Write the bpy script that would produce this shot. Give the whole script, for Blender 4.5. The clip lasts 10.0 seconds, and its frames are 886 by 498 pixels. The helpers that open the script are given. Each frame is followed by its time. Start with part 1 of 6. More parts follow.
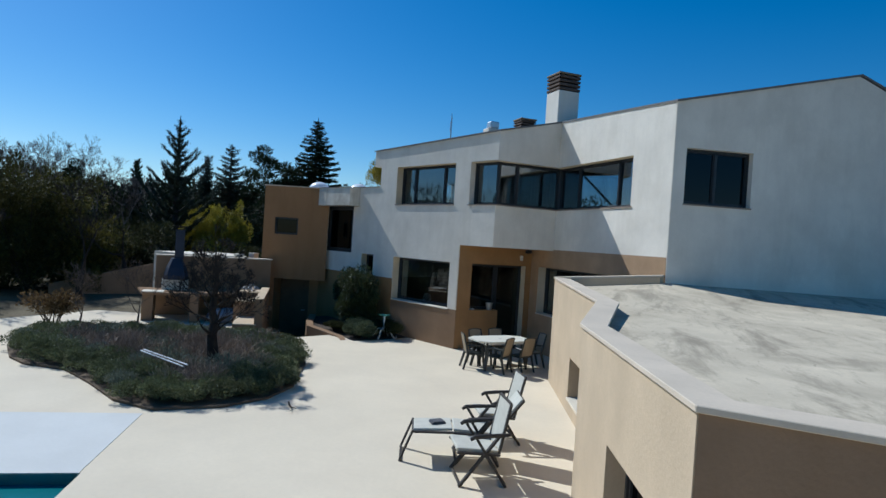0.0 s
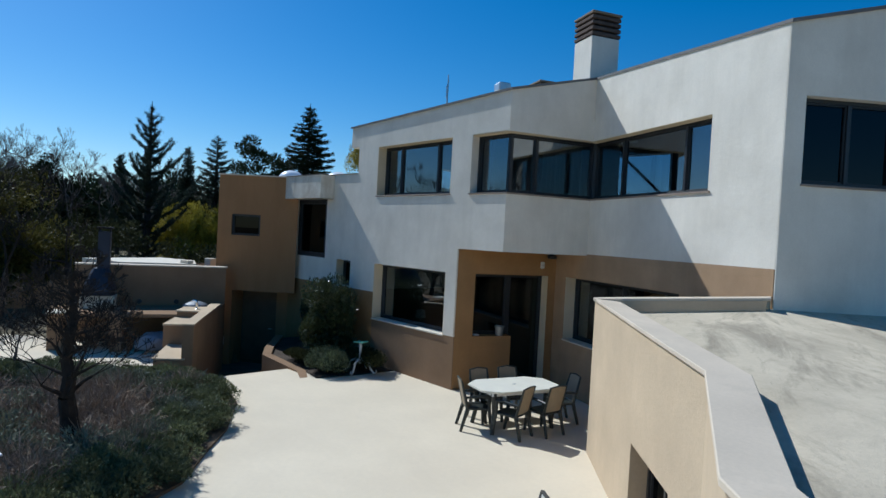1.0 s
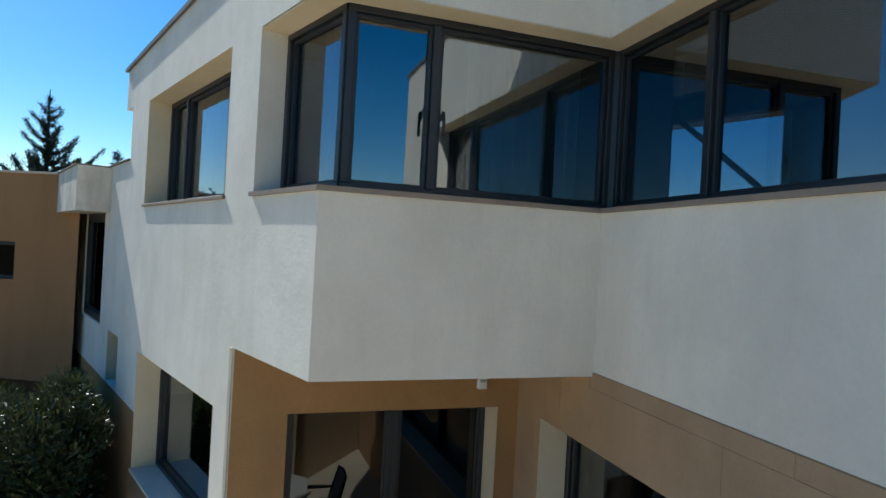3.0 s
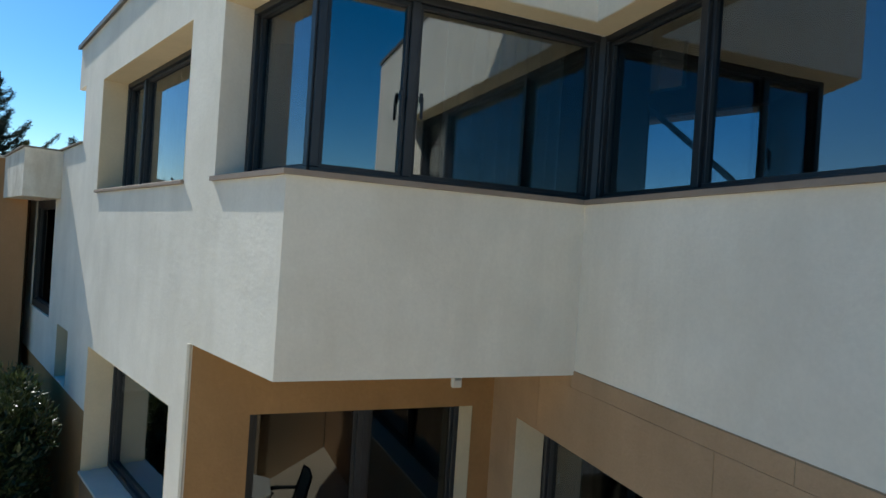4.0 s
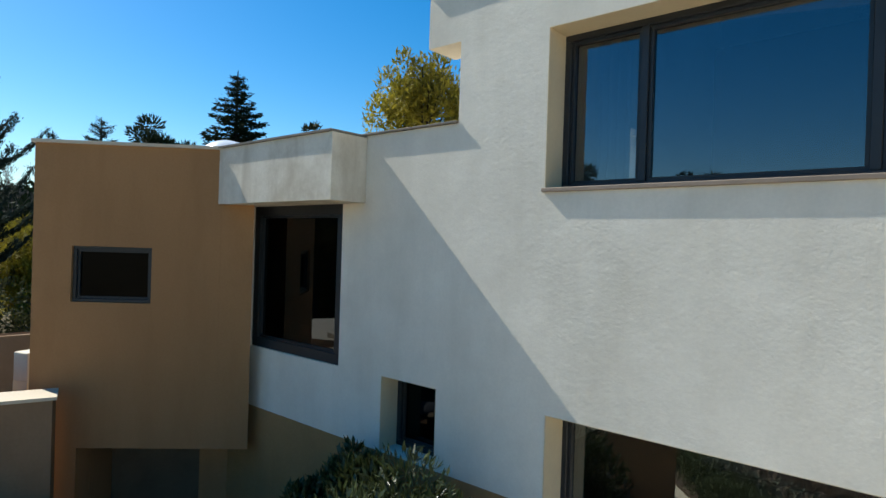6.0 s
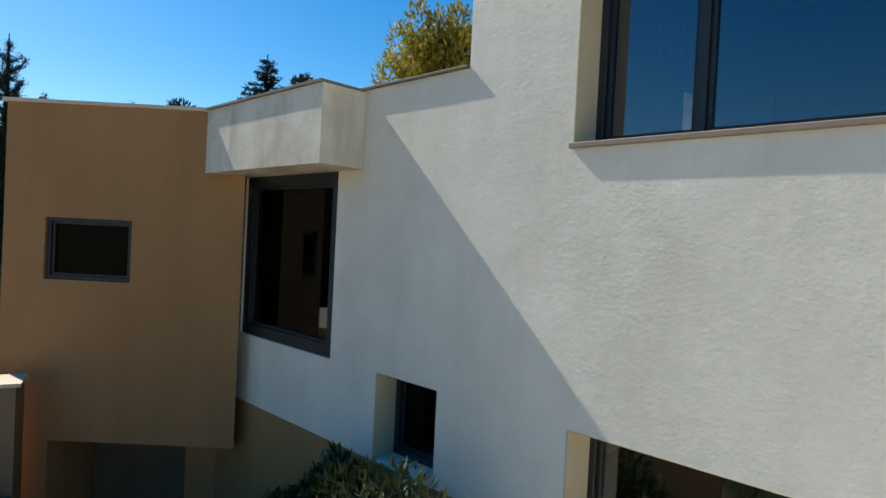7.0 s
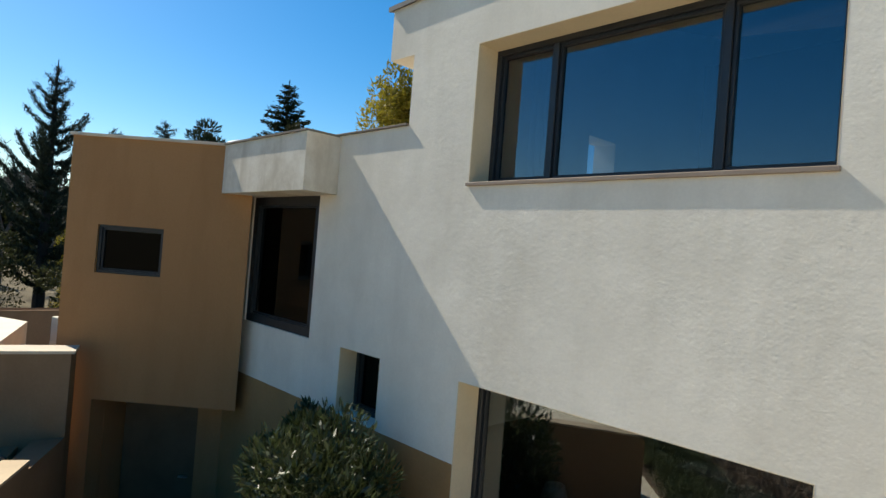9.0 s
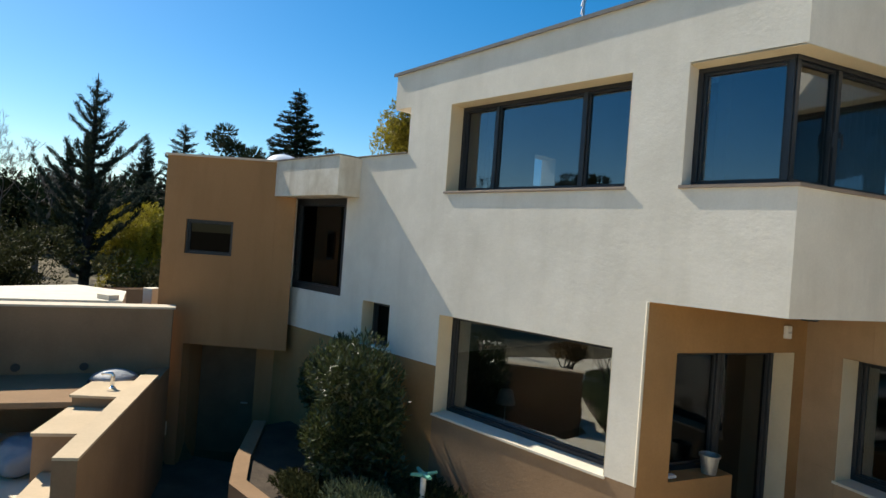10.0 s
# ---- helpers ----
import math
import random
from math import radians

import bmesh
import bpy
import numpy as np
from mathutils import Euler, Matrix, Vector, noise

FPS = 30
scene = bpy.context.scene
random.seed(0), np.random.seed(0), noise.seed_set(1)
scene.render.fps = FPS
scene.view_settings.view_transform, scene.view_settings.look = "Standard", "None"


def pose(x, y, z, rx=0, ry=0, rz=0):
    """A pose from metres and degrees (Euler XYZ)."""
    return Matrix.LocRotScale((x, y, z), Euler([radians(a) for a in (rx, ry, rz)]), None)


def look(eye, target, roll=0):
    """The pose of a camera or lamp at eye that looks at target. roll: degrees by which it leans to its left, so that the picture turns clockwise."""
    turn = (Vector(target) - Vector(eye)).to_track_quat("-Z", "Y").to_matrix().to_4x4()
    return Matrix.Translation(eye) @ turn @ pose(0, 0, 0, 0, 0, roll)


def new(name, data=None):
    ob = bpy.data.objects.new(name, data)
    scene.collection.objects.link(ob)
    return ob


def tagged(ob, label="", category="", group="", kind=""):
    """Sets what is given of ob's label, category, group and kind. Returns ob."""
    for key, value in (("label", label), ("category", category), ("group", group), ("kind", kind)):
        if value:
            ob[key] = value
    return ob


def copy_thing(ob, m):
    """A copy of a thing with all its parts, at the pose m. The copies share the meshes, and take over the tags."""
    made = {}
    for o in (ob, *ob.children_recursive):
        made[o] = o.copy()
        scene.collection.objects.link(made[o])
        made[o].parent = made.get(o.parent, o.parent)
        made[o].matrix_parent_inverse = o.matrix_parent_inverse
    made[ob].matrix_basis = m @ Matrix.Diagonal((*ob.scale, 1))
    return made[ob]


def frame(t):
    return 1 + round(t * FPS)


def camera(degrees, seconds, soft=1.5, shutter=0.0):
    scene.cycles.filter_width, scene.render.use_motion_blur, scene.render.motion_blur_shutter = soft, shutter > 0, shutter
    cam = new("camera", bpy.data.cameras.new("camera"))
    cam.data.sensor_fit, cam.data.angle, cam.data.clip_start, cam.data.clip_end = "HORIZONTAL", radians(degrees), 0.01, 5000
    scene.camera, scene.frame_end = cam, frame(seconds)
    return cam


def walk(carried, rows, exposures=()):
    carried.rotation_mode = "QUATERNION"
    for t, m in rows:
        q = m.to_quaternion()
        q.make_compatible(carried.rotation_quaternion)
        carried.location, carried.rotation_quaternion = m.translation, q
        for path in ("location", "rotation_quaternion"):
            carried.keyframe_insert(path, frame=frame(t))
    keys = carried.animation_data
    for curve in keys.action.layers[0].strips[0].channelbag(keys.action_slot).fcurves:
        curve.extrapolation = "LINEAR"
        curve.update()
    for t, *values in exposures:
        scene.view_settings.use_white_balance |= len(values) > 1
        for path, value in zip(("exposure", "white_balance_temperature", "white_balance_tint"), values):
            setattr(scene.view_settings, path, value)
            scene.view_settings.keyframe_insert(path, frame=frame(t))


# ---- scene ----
cam = camera(73.4, 10.0)
PATH = [
    (0, (1.307, -0.215, 2.943), (-0.147, 1.158, 2.918), 3.7),
    (0.5, (0.006, 1.138, 2.992), (-1.465, 2.493, 2.964), 3.7),
    (1, (-1.543, 3.093, 3.097), (-3.031, 4.429, 3.057), 3.1),
    (1.2, (-2.277, 3.972, 3.187), (-3.769, 5.303, 3.143), 2.85),
    (1.5, (-3.398, 5.332, 3.312), (-4.899, 6.652, 3.279), 2.9),
    (1.7, (-4.16, 6.25, 3.485), (-5.68, 7.55, 3.47), 3.1),
    (2, (-5.082, 7.398, 3.608), (-6.599, 8.701, 3.614), 3.3),
    (2.5, (-5.835, 8.902, 3.654), (-7.398, 10.15, 3.656), 3.2),
    (3, (-5.993, 9.793, 3.667), (-7.546, 11.054, 3.672), 3.1),
    (3.2, (-5.989, 10.008, 3.653), (-7.53, 11.282, 3.667), 3.3),
    (4.3, (-6.532, 9.714, 3.635), (-7.983, 11.09, 3.619), 3.9),
    (4.5, (-6.938, 9.406, 3.592), (-8.365, 10.808, 3.574), 4.0),
    (5, (-8.356, 8.555, 3.546), (-9.711, 10.026, 3.526), 3.8),
    (5.5, (-9.946, 7.809, 3.536), (-11.256, 9.321, 3.527), 2.2),
    (5.7, (-10.465, 7.596, 3.589), (-11.757, 9.123, 3.583), 1.9),
    (6.8, (-11.366, 8.221, 3.435), (-12.744, 9.67, 3.398), 2.3),
    (7, (-11.384, 8.429, 3.425), (-12.773, 9.867, 3.389), 2.9),
    (7.5, (-11.509, 8.89, 3.416), (-12.926, 10.301, 3.383), 3.4),
    (8, (-11.317, 9.026, 3.406), (-12.748, 10.423, 3.385), 4.0),
    (8.5, (-10.746, 8.611, 3.364), (-12.182, 10.003, 3.379), 4.6),
    (9, (-9.825, 7.845, 3.39), (-11.264, 9.233, 3.411), 4.5),
    (9.5, (-8.637, 6.716, 3.298), (-10.071, 8.109, 3.313), 4.4),
    (10, (-7.563, 5.914, 3.249), (-9.0, 7.304, 3.247), 4.2),
]
walk(cam, [(t, look(eye, target, roll)) for t, eye, target, roll in PATH],
     [(0.0, -0.17, 5550, 5), (1.5, -0.12, 5500, 4), (2.0, -0.15, 5420, 3), (2.5, 0.26, 5600, 2), (3.0, 0.45, 6000, 3), (4.5, 0.43, 6250, 2), (5.5, 0.57, 6400, 2), (7.0, 0.56, 6750, 5), (10.0, 0.56, 7050, 6)])

SUN = Vector((-1.02, -0.13, 1.0)).normalized()   # towards the sun
world = bpy.data.worlds.new("sky")
scene.world = world
world.use_nodes = True
wn = world.node_tree
sky = wn.nodes.new("ShaderNodeTexSky")
sky.sky_type, sky.sun_disc = "NISHITA", False
sky.sun_elevation = math.asin(SUN.z)
sky.sun_rotation = math.atan2(SUN.x, SUN.y)
sky.altitude, sky.air_density, sky.dust_density, sky.ozone_density = 300, 1.0, 0.4, 3.0
vivid = wn.nodes.new("ShaderNodeHueSaturation")
vivid.inputs["Saturation"].default_value = 1.45
vivid.inputs["Hue"].default_value = 0.499
wn.links.new(sky.outputs[0], vivid.inputs["Color"])
wn.links.new(vivid.outputs[0], wn.nodes["Background"].inputs[0])
wn.nodes["Background"].inputs[1].default_value = 0.099
sun = new("sun", bpy.data.lights.new("sun", "SUN"))
sun.data.energy, sun.data.angle, sun.data.color = 4.9, radians(0.53), (1.0, 0.95, 0.885)
sun.matrix_world = look(SUN * 60, (0, 0, 0))

# ---- materials ----


def mat(name, base, rough=0.8, metal=0.0, var=0.12, scale=3.0, fine=60.0, bump=0.0, bump_scale=40.0, tint=None, spec=0.3, isl=0.0, stain=0.0, stain_scale=0.6, stain_col=None, sub=0.0, coat=0.0, stretch=1.0, run=0.0, pit=0.0):
    m = bpy.data.materials.new(name)
    m.use_nodes = True
    t = m.node_tree
    b = t.nodes["Principled BSDF"]
    b.inputs["Roughness"].default_value = rough
    b.inputs["Metallic"].default_value = metal
    b.inputs["Specular IOR Level"].default_value = spec
    b.inputs["Coat Weight"].default_value = coat
    geo = t.nodes.new("ShaderNodeNewGeometry")
    pos = geo.outputs["Position"]

    def nz(sc, detail=4.0, rgh=0.55):
        n = t.nodes.new("ShaderNodeTexNoise")
        n.inputs["Scale"].default_value, n.inputs["Detail"].default_value, n.inputs["Roughness"].default_value = sc, detail, rgh
        t.links.new(pos, n.inputs["Vector"])
        return n.outputs["Fac"]

    def mixc(fac, a, bcol, mode="MIX"):
        x = t.nodes.new("ShaderNodeMix")
        x.data_type, x.blend_type = "RGBA", mode
        for sock, val in ((x.inputs[0], fac), (x.inputs[6], a), (x.inputs[7], bcol)):
            if isinstance(val, (tuple, list)):
                sock.default_value = (*val[:3], 1)
            elif isinstance(val, (int, float)):
                sock.default_value = val
            else:
                t.links.new(val, sock)
        return x.outputs[2]

    def ramp(fac, lo, hi):
        r = t.nodes.new("ShaderNodeMapRange")
        r.inputs[1].default_value, r.inputs[2].default_value = lo, hi
        t.links.new(fac, r.inputs[0])
        return r.outputs[0]

    dark = tuple(c * (1 - var) for c in base)
    light = tuple(min(1.0, c * (1 + var * 0.8)) for c in base)
    if tint:
        light = tint
    col = mixc(ramp(nz(scale), 0.3, 0.7), dark, light)
    col = mixc(ramp(nz(fine, 3.0), 0.25, 0.75), col, mixc(1.0, col, (1 - var * 0.8,) * 3, "MULTIPLY"))
    if stain > 0:
        sfac = t.nodes.new("ShaderNodeMath")
        sfac.operation = "MULTIPLY"
        t.links.new(ramp(nz(stain_scale, 6.0, 0.65), 0.44, 0.66), sfac.inputs[0])
        sfac.inputs[1].default_value = stain
        col = mixc(sfac.outputs[0], col, stain_col or tuple(c * 0.45 for c in base))
    if run > 0:
        # rain-washed streaks that hang down the wall
        rn = t.nodes.new("ShaderNodeTexNoise")
        rn.inputs["Scale"].default_value, rn.inputs["Detail"].default_value, rn.inputs["Roughness"].default_value = 1.0, 6.0, 0.6
        rm = t.nodes.new("ShaderNodeMapping")
        rm.inputs["Scale"].default_value = (3.2, 3.2, 0.55)
        t.links.new(pos, rm.inputs["Vector"])
        t.links.new(rm.outputs[0], rn.inputs["Vector"])
        rf = t.nodes.new("ShaderNodeMath")
        rf.operation = "MULTIPLY"
        t.links.new(ramp(rn.outputs["Fac"], 0.47, 0.72), rf.inputs[0])
        rf.inputs[1].default_value = run
        col = mixc(rf.outputs[0], col, stain_col or tuple(c * 0.6 for c in base))
    if isl > 0:
        q = t.nodes.new("ShaderNodeMapRange")
        q.inputs[3].default_value, q.inputs[4].default_value = 1 - isl, 1 + isl * 0.6
        t.links.new(geo.outputs["Random Per Island"], q.inputs[0])
        oi = t.nodes.new("ShaderNodeObjectInfo")
        q2 = t.nodes.new("ShaderNodeMapRange")
        q2.inputs[3].default_value, q2.inputs[4].default_value = 1 - isl * 0.4, 1 + isl * 0.3
        t.links.new(oi.outputs["Random"], q2.inputs[0])
        mm = t.nodes.new("ShaderNodeMath")
        mm.operation = "MULTIPLY"
        t.links.new(q.outputs[0], mm.inputs[0])
        t.links.new(q2.outputs[0], mm.inputs[1])
        cc = t.nodes.new("ShaderNodeCombineColor")
        for i in range(3):
            t.links.new(mm.outputs[0], cc.inputs[i])
        col = mixc(1.0, col, cc.outputs[0], "MULTIPLY")
    t.links.new(col, b.inputs["Base Color"])
    rr = t.nodes.new("ShaderNodeMapRange")
    rr.inputs[3].default_value, rr.inputs[4].default_value = max(0.02, rough - 0.08), min(1.0, rough + 0.08)
    t.links.new(nz(scale * 3), rr.inputs[0])
    t.links.new(rr.outputs[0], b.inputs["Roughness"])
    if bump > 0:
        bp = t.nodes.new("ShaderNodeBump")
        bp.inputs["Strength"].default_value = 1.0
        bp.inputs["Distance"].default_value = bump
        hn = t.nodes.new("ShaderNodeTexNoise")
        hn.inputs["Scale"].default_value, hn.inputs["Detail"].default_value, hn.inputs["Roughness"].default_value = bump_scale, 7.0, 0.68
        mp = t.nodes.new("ShaderNodeMapping")
        mp.inputs["Scale"].default_value = (1, 1, stretch)
        t.links.new(pos, mp.inputs["Vector"])
        t.links.new(mp.outputs[0], hn.inputs["Vector"])
        high = hn.outputs["Fac"]
        if pit > 0:
            # a coarser trowel relief under the fine grain
            big = t.nodes.new("ShaderNodeMath")
            big.operation = "MULTIPLY_ADD"
            t.links.new(nz(bump_scale / 4.5, 3.0, 0.6), big.inputs[0])
            big.inputs[1].default_value = pit
            t.links.new(high, big.inputs[2])
            high = big.outputs[0]
            patch = ramp(nz(0.9, 5.0, 0.7), 0.38, 0.66)
            patch.node.inputs[3].default_value = 0.3
            t.links.new(patch, bp.inputs["Strength"])
        t.links.new(high, bp.inputs["Height"])
        t.links.new(bp.outputs[0], b.inputs["Normal"])
    if sub > 0:
        b.inputs["Transmission Weight"].default_value = 0.0
        tr = t.nodes.new("ShaderNodeBsdfTranslucent")
        t.links.new(col, tr.inputs[0])
        ms = t.nodes.new("ShaderNodeMixShader")
        ms.inputs[0].default_value = sub
        t.links.new(b.outputs[0], ms.inputs[1])
        t.links.new(tr.outputs[0], ms.inputs[2])
        t.links.new(ms.outputs[0], t.nodes["Material Output"].inputs[0])
    return m


def glass_mat(name, tint, base_refl, rough=0.0, gain=1.1):
    m = bpy.data.materials.new(name)
    m.use_nodes = True
    t = m.node_tree
    t.nodes.remove(t.nodes["Principled BSDF"])
    tr = t.nodes.new("ShaderNodeBsdfTransparent")
    tr.inputs[0].default_value = (*tint, 1)
    gl = t.nodes.new("ShaderNodeBsdfGlossy")
    gl.inputs["Roughness"].default_value = rough
    gl.inputs[0].default_value = (0.92, 0.96, 1.0, 1)
    lw = t.nodes.new("ShaderNodeLayerWeight")
    lw.inputs[0].default_value = 0.5
    fr = t.nodes.new("ShaderNodeMath")
    fr.operation = "POWER"
    fr.inputs[1].default_value = 5.0
    t.links.new(lw.outputs["Facing"], fr.inputs[0])
    ad = t.nodes.new("ShaderNodeMath")
    ad.operation, ad.use_clamp = "MULTIPLY_ADD", True
    ad.inputs[1].default_value, ad.inputs[2].default_value = gain * 0.9, base_refl + 0.04 * gain
    t.links.new(fr.outputs[0], ad.inputs[0])
    ms = t.nodes.new("ShaderNodeMixShader")
    t.links.new(ad.outputs[0], ms.inputs[0])
    t.links.new(tr.outputs[0], ms.inputs[1])
    t.links.new(gl.outputs[0], ms.inputs[2])
    t.links.new(ms.outputs[0], t.nodes["Material Output"].inputs[0])
    return m


M_WHITE = mat("white_render", (0.82, 0.755, 0.645), 0.92, var=0.08, scale=1.1, fine=45, bump=0.0019, bump_scale=58, stretch=1.0, pit=2.1, run=0.26, spec=0.1, stain=0.36, stain_scale=0.8, stain_col=(0.56, 0.50, 0.40))
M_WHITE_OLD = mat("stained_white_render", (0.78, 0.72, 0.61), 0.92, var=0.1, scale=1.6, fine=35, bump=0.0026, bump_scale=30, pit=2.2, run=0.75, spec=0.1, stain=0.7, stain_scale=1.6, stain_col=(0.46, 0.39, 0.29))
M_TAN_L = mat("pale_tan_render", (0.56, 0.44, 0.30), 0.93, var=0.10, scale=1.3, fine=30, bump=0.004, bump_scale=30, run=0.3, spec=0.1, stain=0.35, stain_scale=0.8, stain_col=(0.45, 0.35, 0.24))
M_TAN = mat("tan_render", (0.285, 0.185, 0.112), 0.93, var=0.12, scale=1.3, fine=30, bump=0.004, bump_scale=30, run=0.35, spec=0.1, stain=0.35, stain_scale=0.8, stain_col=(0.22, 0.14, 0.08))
M_STONE = mat("brown_tower_render", (0.39, 0.212, 0.097), 0.9, run=0.45, var=0.12, scale=1.4, fine=45, bump=0.003, bump_scale=50, spec=0.12, stain=0.4, stain_scale=0.7, stain_col=(0.27, 0.14, 0.062))
M_TAN_O = mat("ochre_render", (0.39, 0.22, 0.094), 0.93, var=0.12, scale=1.3, fine=30, bump=0.004, bump_scale=30, run=0.3, spec=0.1, stain=0.35, stain_scale=0.8, stain_col=(0.24, 0.145, 0.07))
M_STONE_P = mat("pinkish_stone_panel", (0.42, 0.28, 0.165), 0.85, run=0.25, var=0.12, scale=2.0, fine=60, bump=0.003, bump_scale=60, spec=0.15, isl=0.08)
M_CREAM = mat("cream_reveal_paint", (0.70, 0.585, 0.40), 0.9, var=0.07, scale=2.0, fine=40, spec=0.1)
M_JOINT = mat("panel_joint", (0.25, 0.19, 0.13), 0.95, var=0.1, scale=5)
M_TERRACE = mat("cream_concrete", (0.70, 0.605, 0.455), 0.9, var=0.06, scale=0.5, fine=14, bump=0.003, bump_scale=60, spec=0.15, stain=0.3, stain_scale=0.9, stain_col=(0.58, 0.495, 0.375))


def screed_mat(name, base, dark, along):
    """Weathered cement: a pale ground, grey mould in patches and in trails that run one way, and dark specks."""
    m = mat(name, base, 0.95, var=0.12, scale=1.2, fine=30, bump=0.006, bump_scale=26, spec=0.1, stain=0.3, stain_scale=2.2, stain_col=tuple(c * 0.72 for c in base))
    t = m.node_tree
    b = t.nodes["Principled BSDF"]
    col = b.inputs["Base Color"].links[0].from_socket
    geo = t.nodes.new("ShaderNodeNewGeometry")
    axes = t.nodes.new("ShaderNodeCombineXYZ")
    for i, (ax, k) in enumerate((((-along[1], along[0], 0), 2.6), ((along[0], along[1], 0), 0.8))):
        d = t.nodes.new("ShaderNodeVectorMath")
        d.operation = "DOT_PRODUCT"
        d.inputs[1].default_value = tuple(v * k for v in ax)
        t.links.new(geo.outputs["Position"], d.inputs[0])
        t.links.new(d.outputs["Value"], axes.inputs[i])

    def spots(vec, scale, detail, rgh, lo, hi, amount):
        n = t.nodes.new("ShaderNodeTexNoise")
        n.inputs["Scale"].default_value, n.inputs["Detail"].default_value, n.inputs["Roughness"].default_value = scale, detail, rgh
        n.inputs["Distortion"].default_value = 0.5
        t.links.new(vec, n.inputs["Vector"])
        r = t.nodes.new("ShaderNodeMapRange")
        r.inputs[1].default_value, r.inputs[2].default_value, r.inputs[4].default_value = lo, hi, amount
        t.links.new(n.outputs["Fac"], r.inputs[0])
        return r.outputs[0]

    for fac, tone in ((spots(axes.outputs[0], 0.75, 9.0, 0.72, 0.50, 0.66, 0.8), dark),
                      (spots(geo.outputs["Position"], 0.55, 8.0, 0.7, 0.50, 0.68, 0.65), tuple(c * 1.25 for c in dark)),
                      (spots(axes.outputs[0], 3.0, 8.0, 0.75, 0.60, 0.70, 0.7), tuple(c * 0.7 for c in dark))):
        x = t.nodes.new("ShaderNodeMix")
        x.data_type = "RGBA"
        t.links.new(fac, x.inputs[0])
        t.links.new(col, x.inputs[6])
        x.inputs[7].default_value = (*tone, 1)
        col = x.outputs[2]
    t.links.new(col, b.inputs["Base Color"])
    return m


M_SCREED = screed_mat("weathered_screed", (0.61, 0.525, 0.39), (0.25, 0.215, 0.16), (0.52, -0.85))
M_COPING = mat("stone_coping", (0.64, 0.54, 0.415), 0.85, var=0.1, scale=3, fine=40, bump=0.002, bump_scale=80, stain=0.3, stain_scale=1.5)
M_COPING_D = mat("stained_coping", (0.24, 0.205, 0.165), 0.9, var=0.2, scale=4, fine=40, bump=0.003, bump_scale=60, stain=0.5, stain_scale=2.0)
M_DOOR_T = mat("grey_brown_door_paint", (0.17, 0.115, 0.07), 0.7, var=0.15, scale=3, fine=60)
# concrete darkened for the sunken passage: its deep shade is in the colour
M_CONC_SHADE = mat("shade_dark_concrete", (0.13, 0.11, 0.088), 0.95, var=0.25, scale=2, fine=30, bump=0.004, bump_scale=40, stain=0.5, stain_scale=1.2)
M_TIN = mat("dull_tin", (0.40, 0.39, 0.36), 0.5, metal=0.6, var=0.15, scale=9)
M_SILL = mat("brown_sill_stone", (0.29, 0.225, 0.175), 0.7, var=0.12, scale=4, fine=60)
M_PALE = mat("pale_stone", (0.68, 0.61, 0.49), 0.8, var=0.08, scale=3, fine=50, bump=0.002)
M_ROOF = mat("roof_edge_zinc", (0.17, 0.16, 0.15), 0.6, var=0.15, scale=4, fine=40)
M_FRAME = mat("anthracite_aluminium", (0.020, 0.022, 0.026), 0.42, var=0.15, scale=6, fine=200, spec=0.5)
M_GLASS = glass_mat("window_glass", (0.46, 0.53, 0.59), 0.085)
M_GLASS_COAT = glass_mat("coated_window_glass", (0.5, 0.55, 0.56), 0.14)
M_GLASS_DARK = glass_mat("tinted_window_glass", (0.03, 0.033, 0.036), 0.0, gain=0.5)
M_GLASS_GREY = glass_mat("grey_window_glass", (0.12, 0.12, 0.12), 0.05, gain=0.25)
M_GLASS_DOOR = glass_mat("dark_door_glass", (0.10, 0.10, 0.10), 0.02)
M_IN_WALL = mat("interior_plaster", (0.30, 0.285, 0.26), 0.9, var=0.05)
M_IN_DARK = mat("interior_dark_wood", (0.09, 0.055, 0.035), 0.6, var=0.25, scale=4)
M_IN_FLOOR = mat("interior_floor", (0.30, 0.22, 0.15), 0.5, var=0.15, scale=2)
M_CURTAIN = mat("pale_curtain_cloth", (0.62, 0.63, 0.62), 0.95, var=0.06, scale=8, fine=200, sub=0.25)
M_BRICK = mat("brown_brick", (0.12, 0.088, 0.07), 0.9, var=0.25, scale=8, fine=60, isl=0.2)
M_METAL = mat("galvanised_metal", (0.55, 0.57, 0.58), 0.4, metal=0.9, var=0.1)
M_CHROME = mat("chrome", (0.75, 0.76, 0.78), 0.15, metal=1.0, var=0.05)
M_PLASTIC_W = mat("white_plastic", (0.80, 0.80, 0.78), 0.4, var=0.04, spec=0.5)
M_TABLETOP = mat("cream_plastic", (0.76, 0.73, 0.62), 0.4, var=0.05, spec=0.5)
M_PLASTIC_D = mat("dark_green_plastic", (0.022, 0.028, 0.026), 0.45, var=0.15, spec=0.5)
M_SLING = mat("beige_sling_cloth", (0.32, 0.26, 0.18), 0.9, var=0.08, scale=10, fine=250)
M_SLING_W = mat("pale_sling_cloth", (0.60, 0.575, 0.49), 0.85, var=0.08, scale=10, fine=250, sub=0.1)
M_TEAK = mat("weathered_dark_wood", (0.055, 0.048, 0.042), 0.7, var=0.25, scale=9, fine=120)
M_CLOTH_D = mat("folded_dark_cloth", (0.10, 0.10, 0.11), 0.9, var=0.2, scale=12)
M_WATER = mat("pool_water", (0.02, 0.16, 0.17), 0.05, var=0.1, scale=1.5, bump=0.01, bump_scale=6, spec=0.5)
M_POOLTILE = mat("pool_tile", (0.10, 0.32, 0.34), 0.3, var=0.15, scale=5)
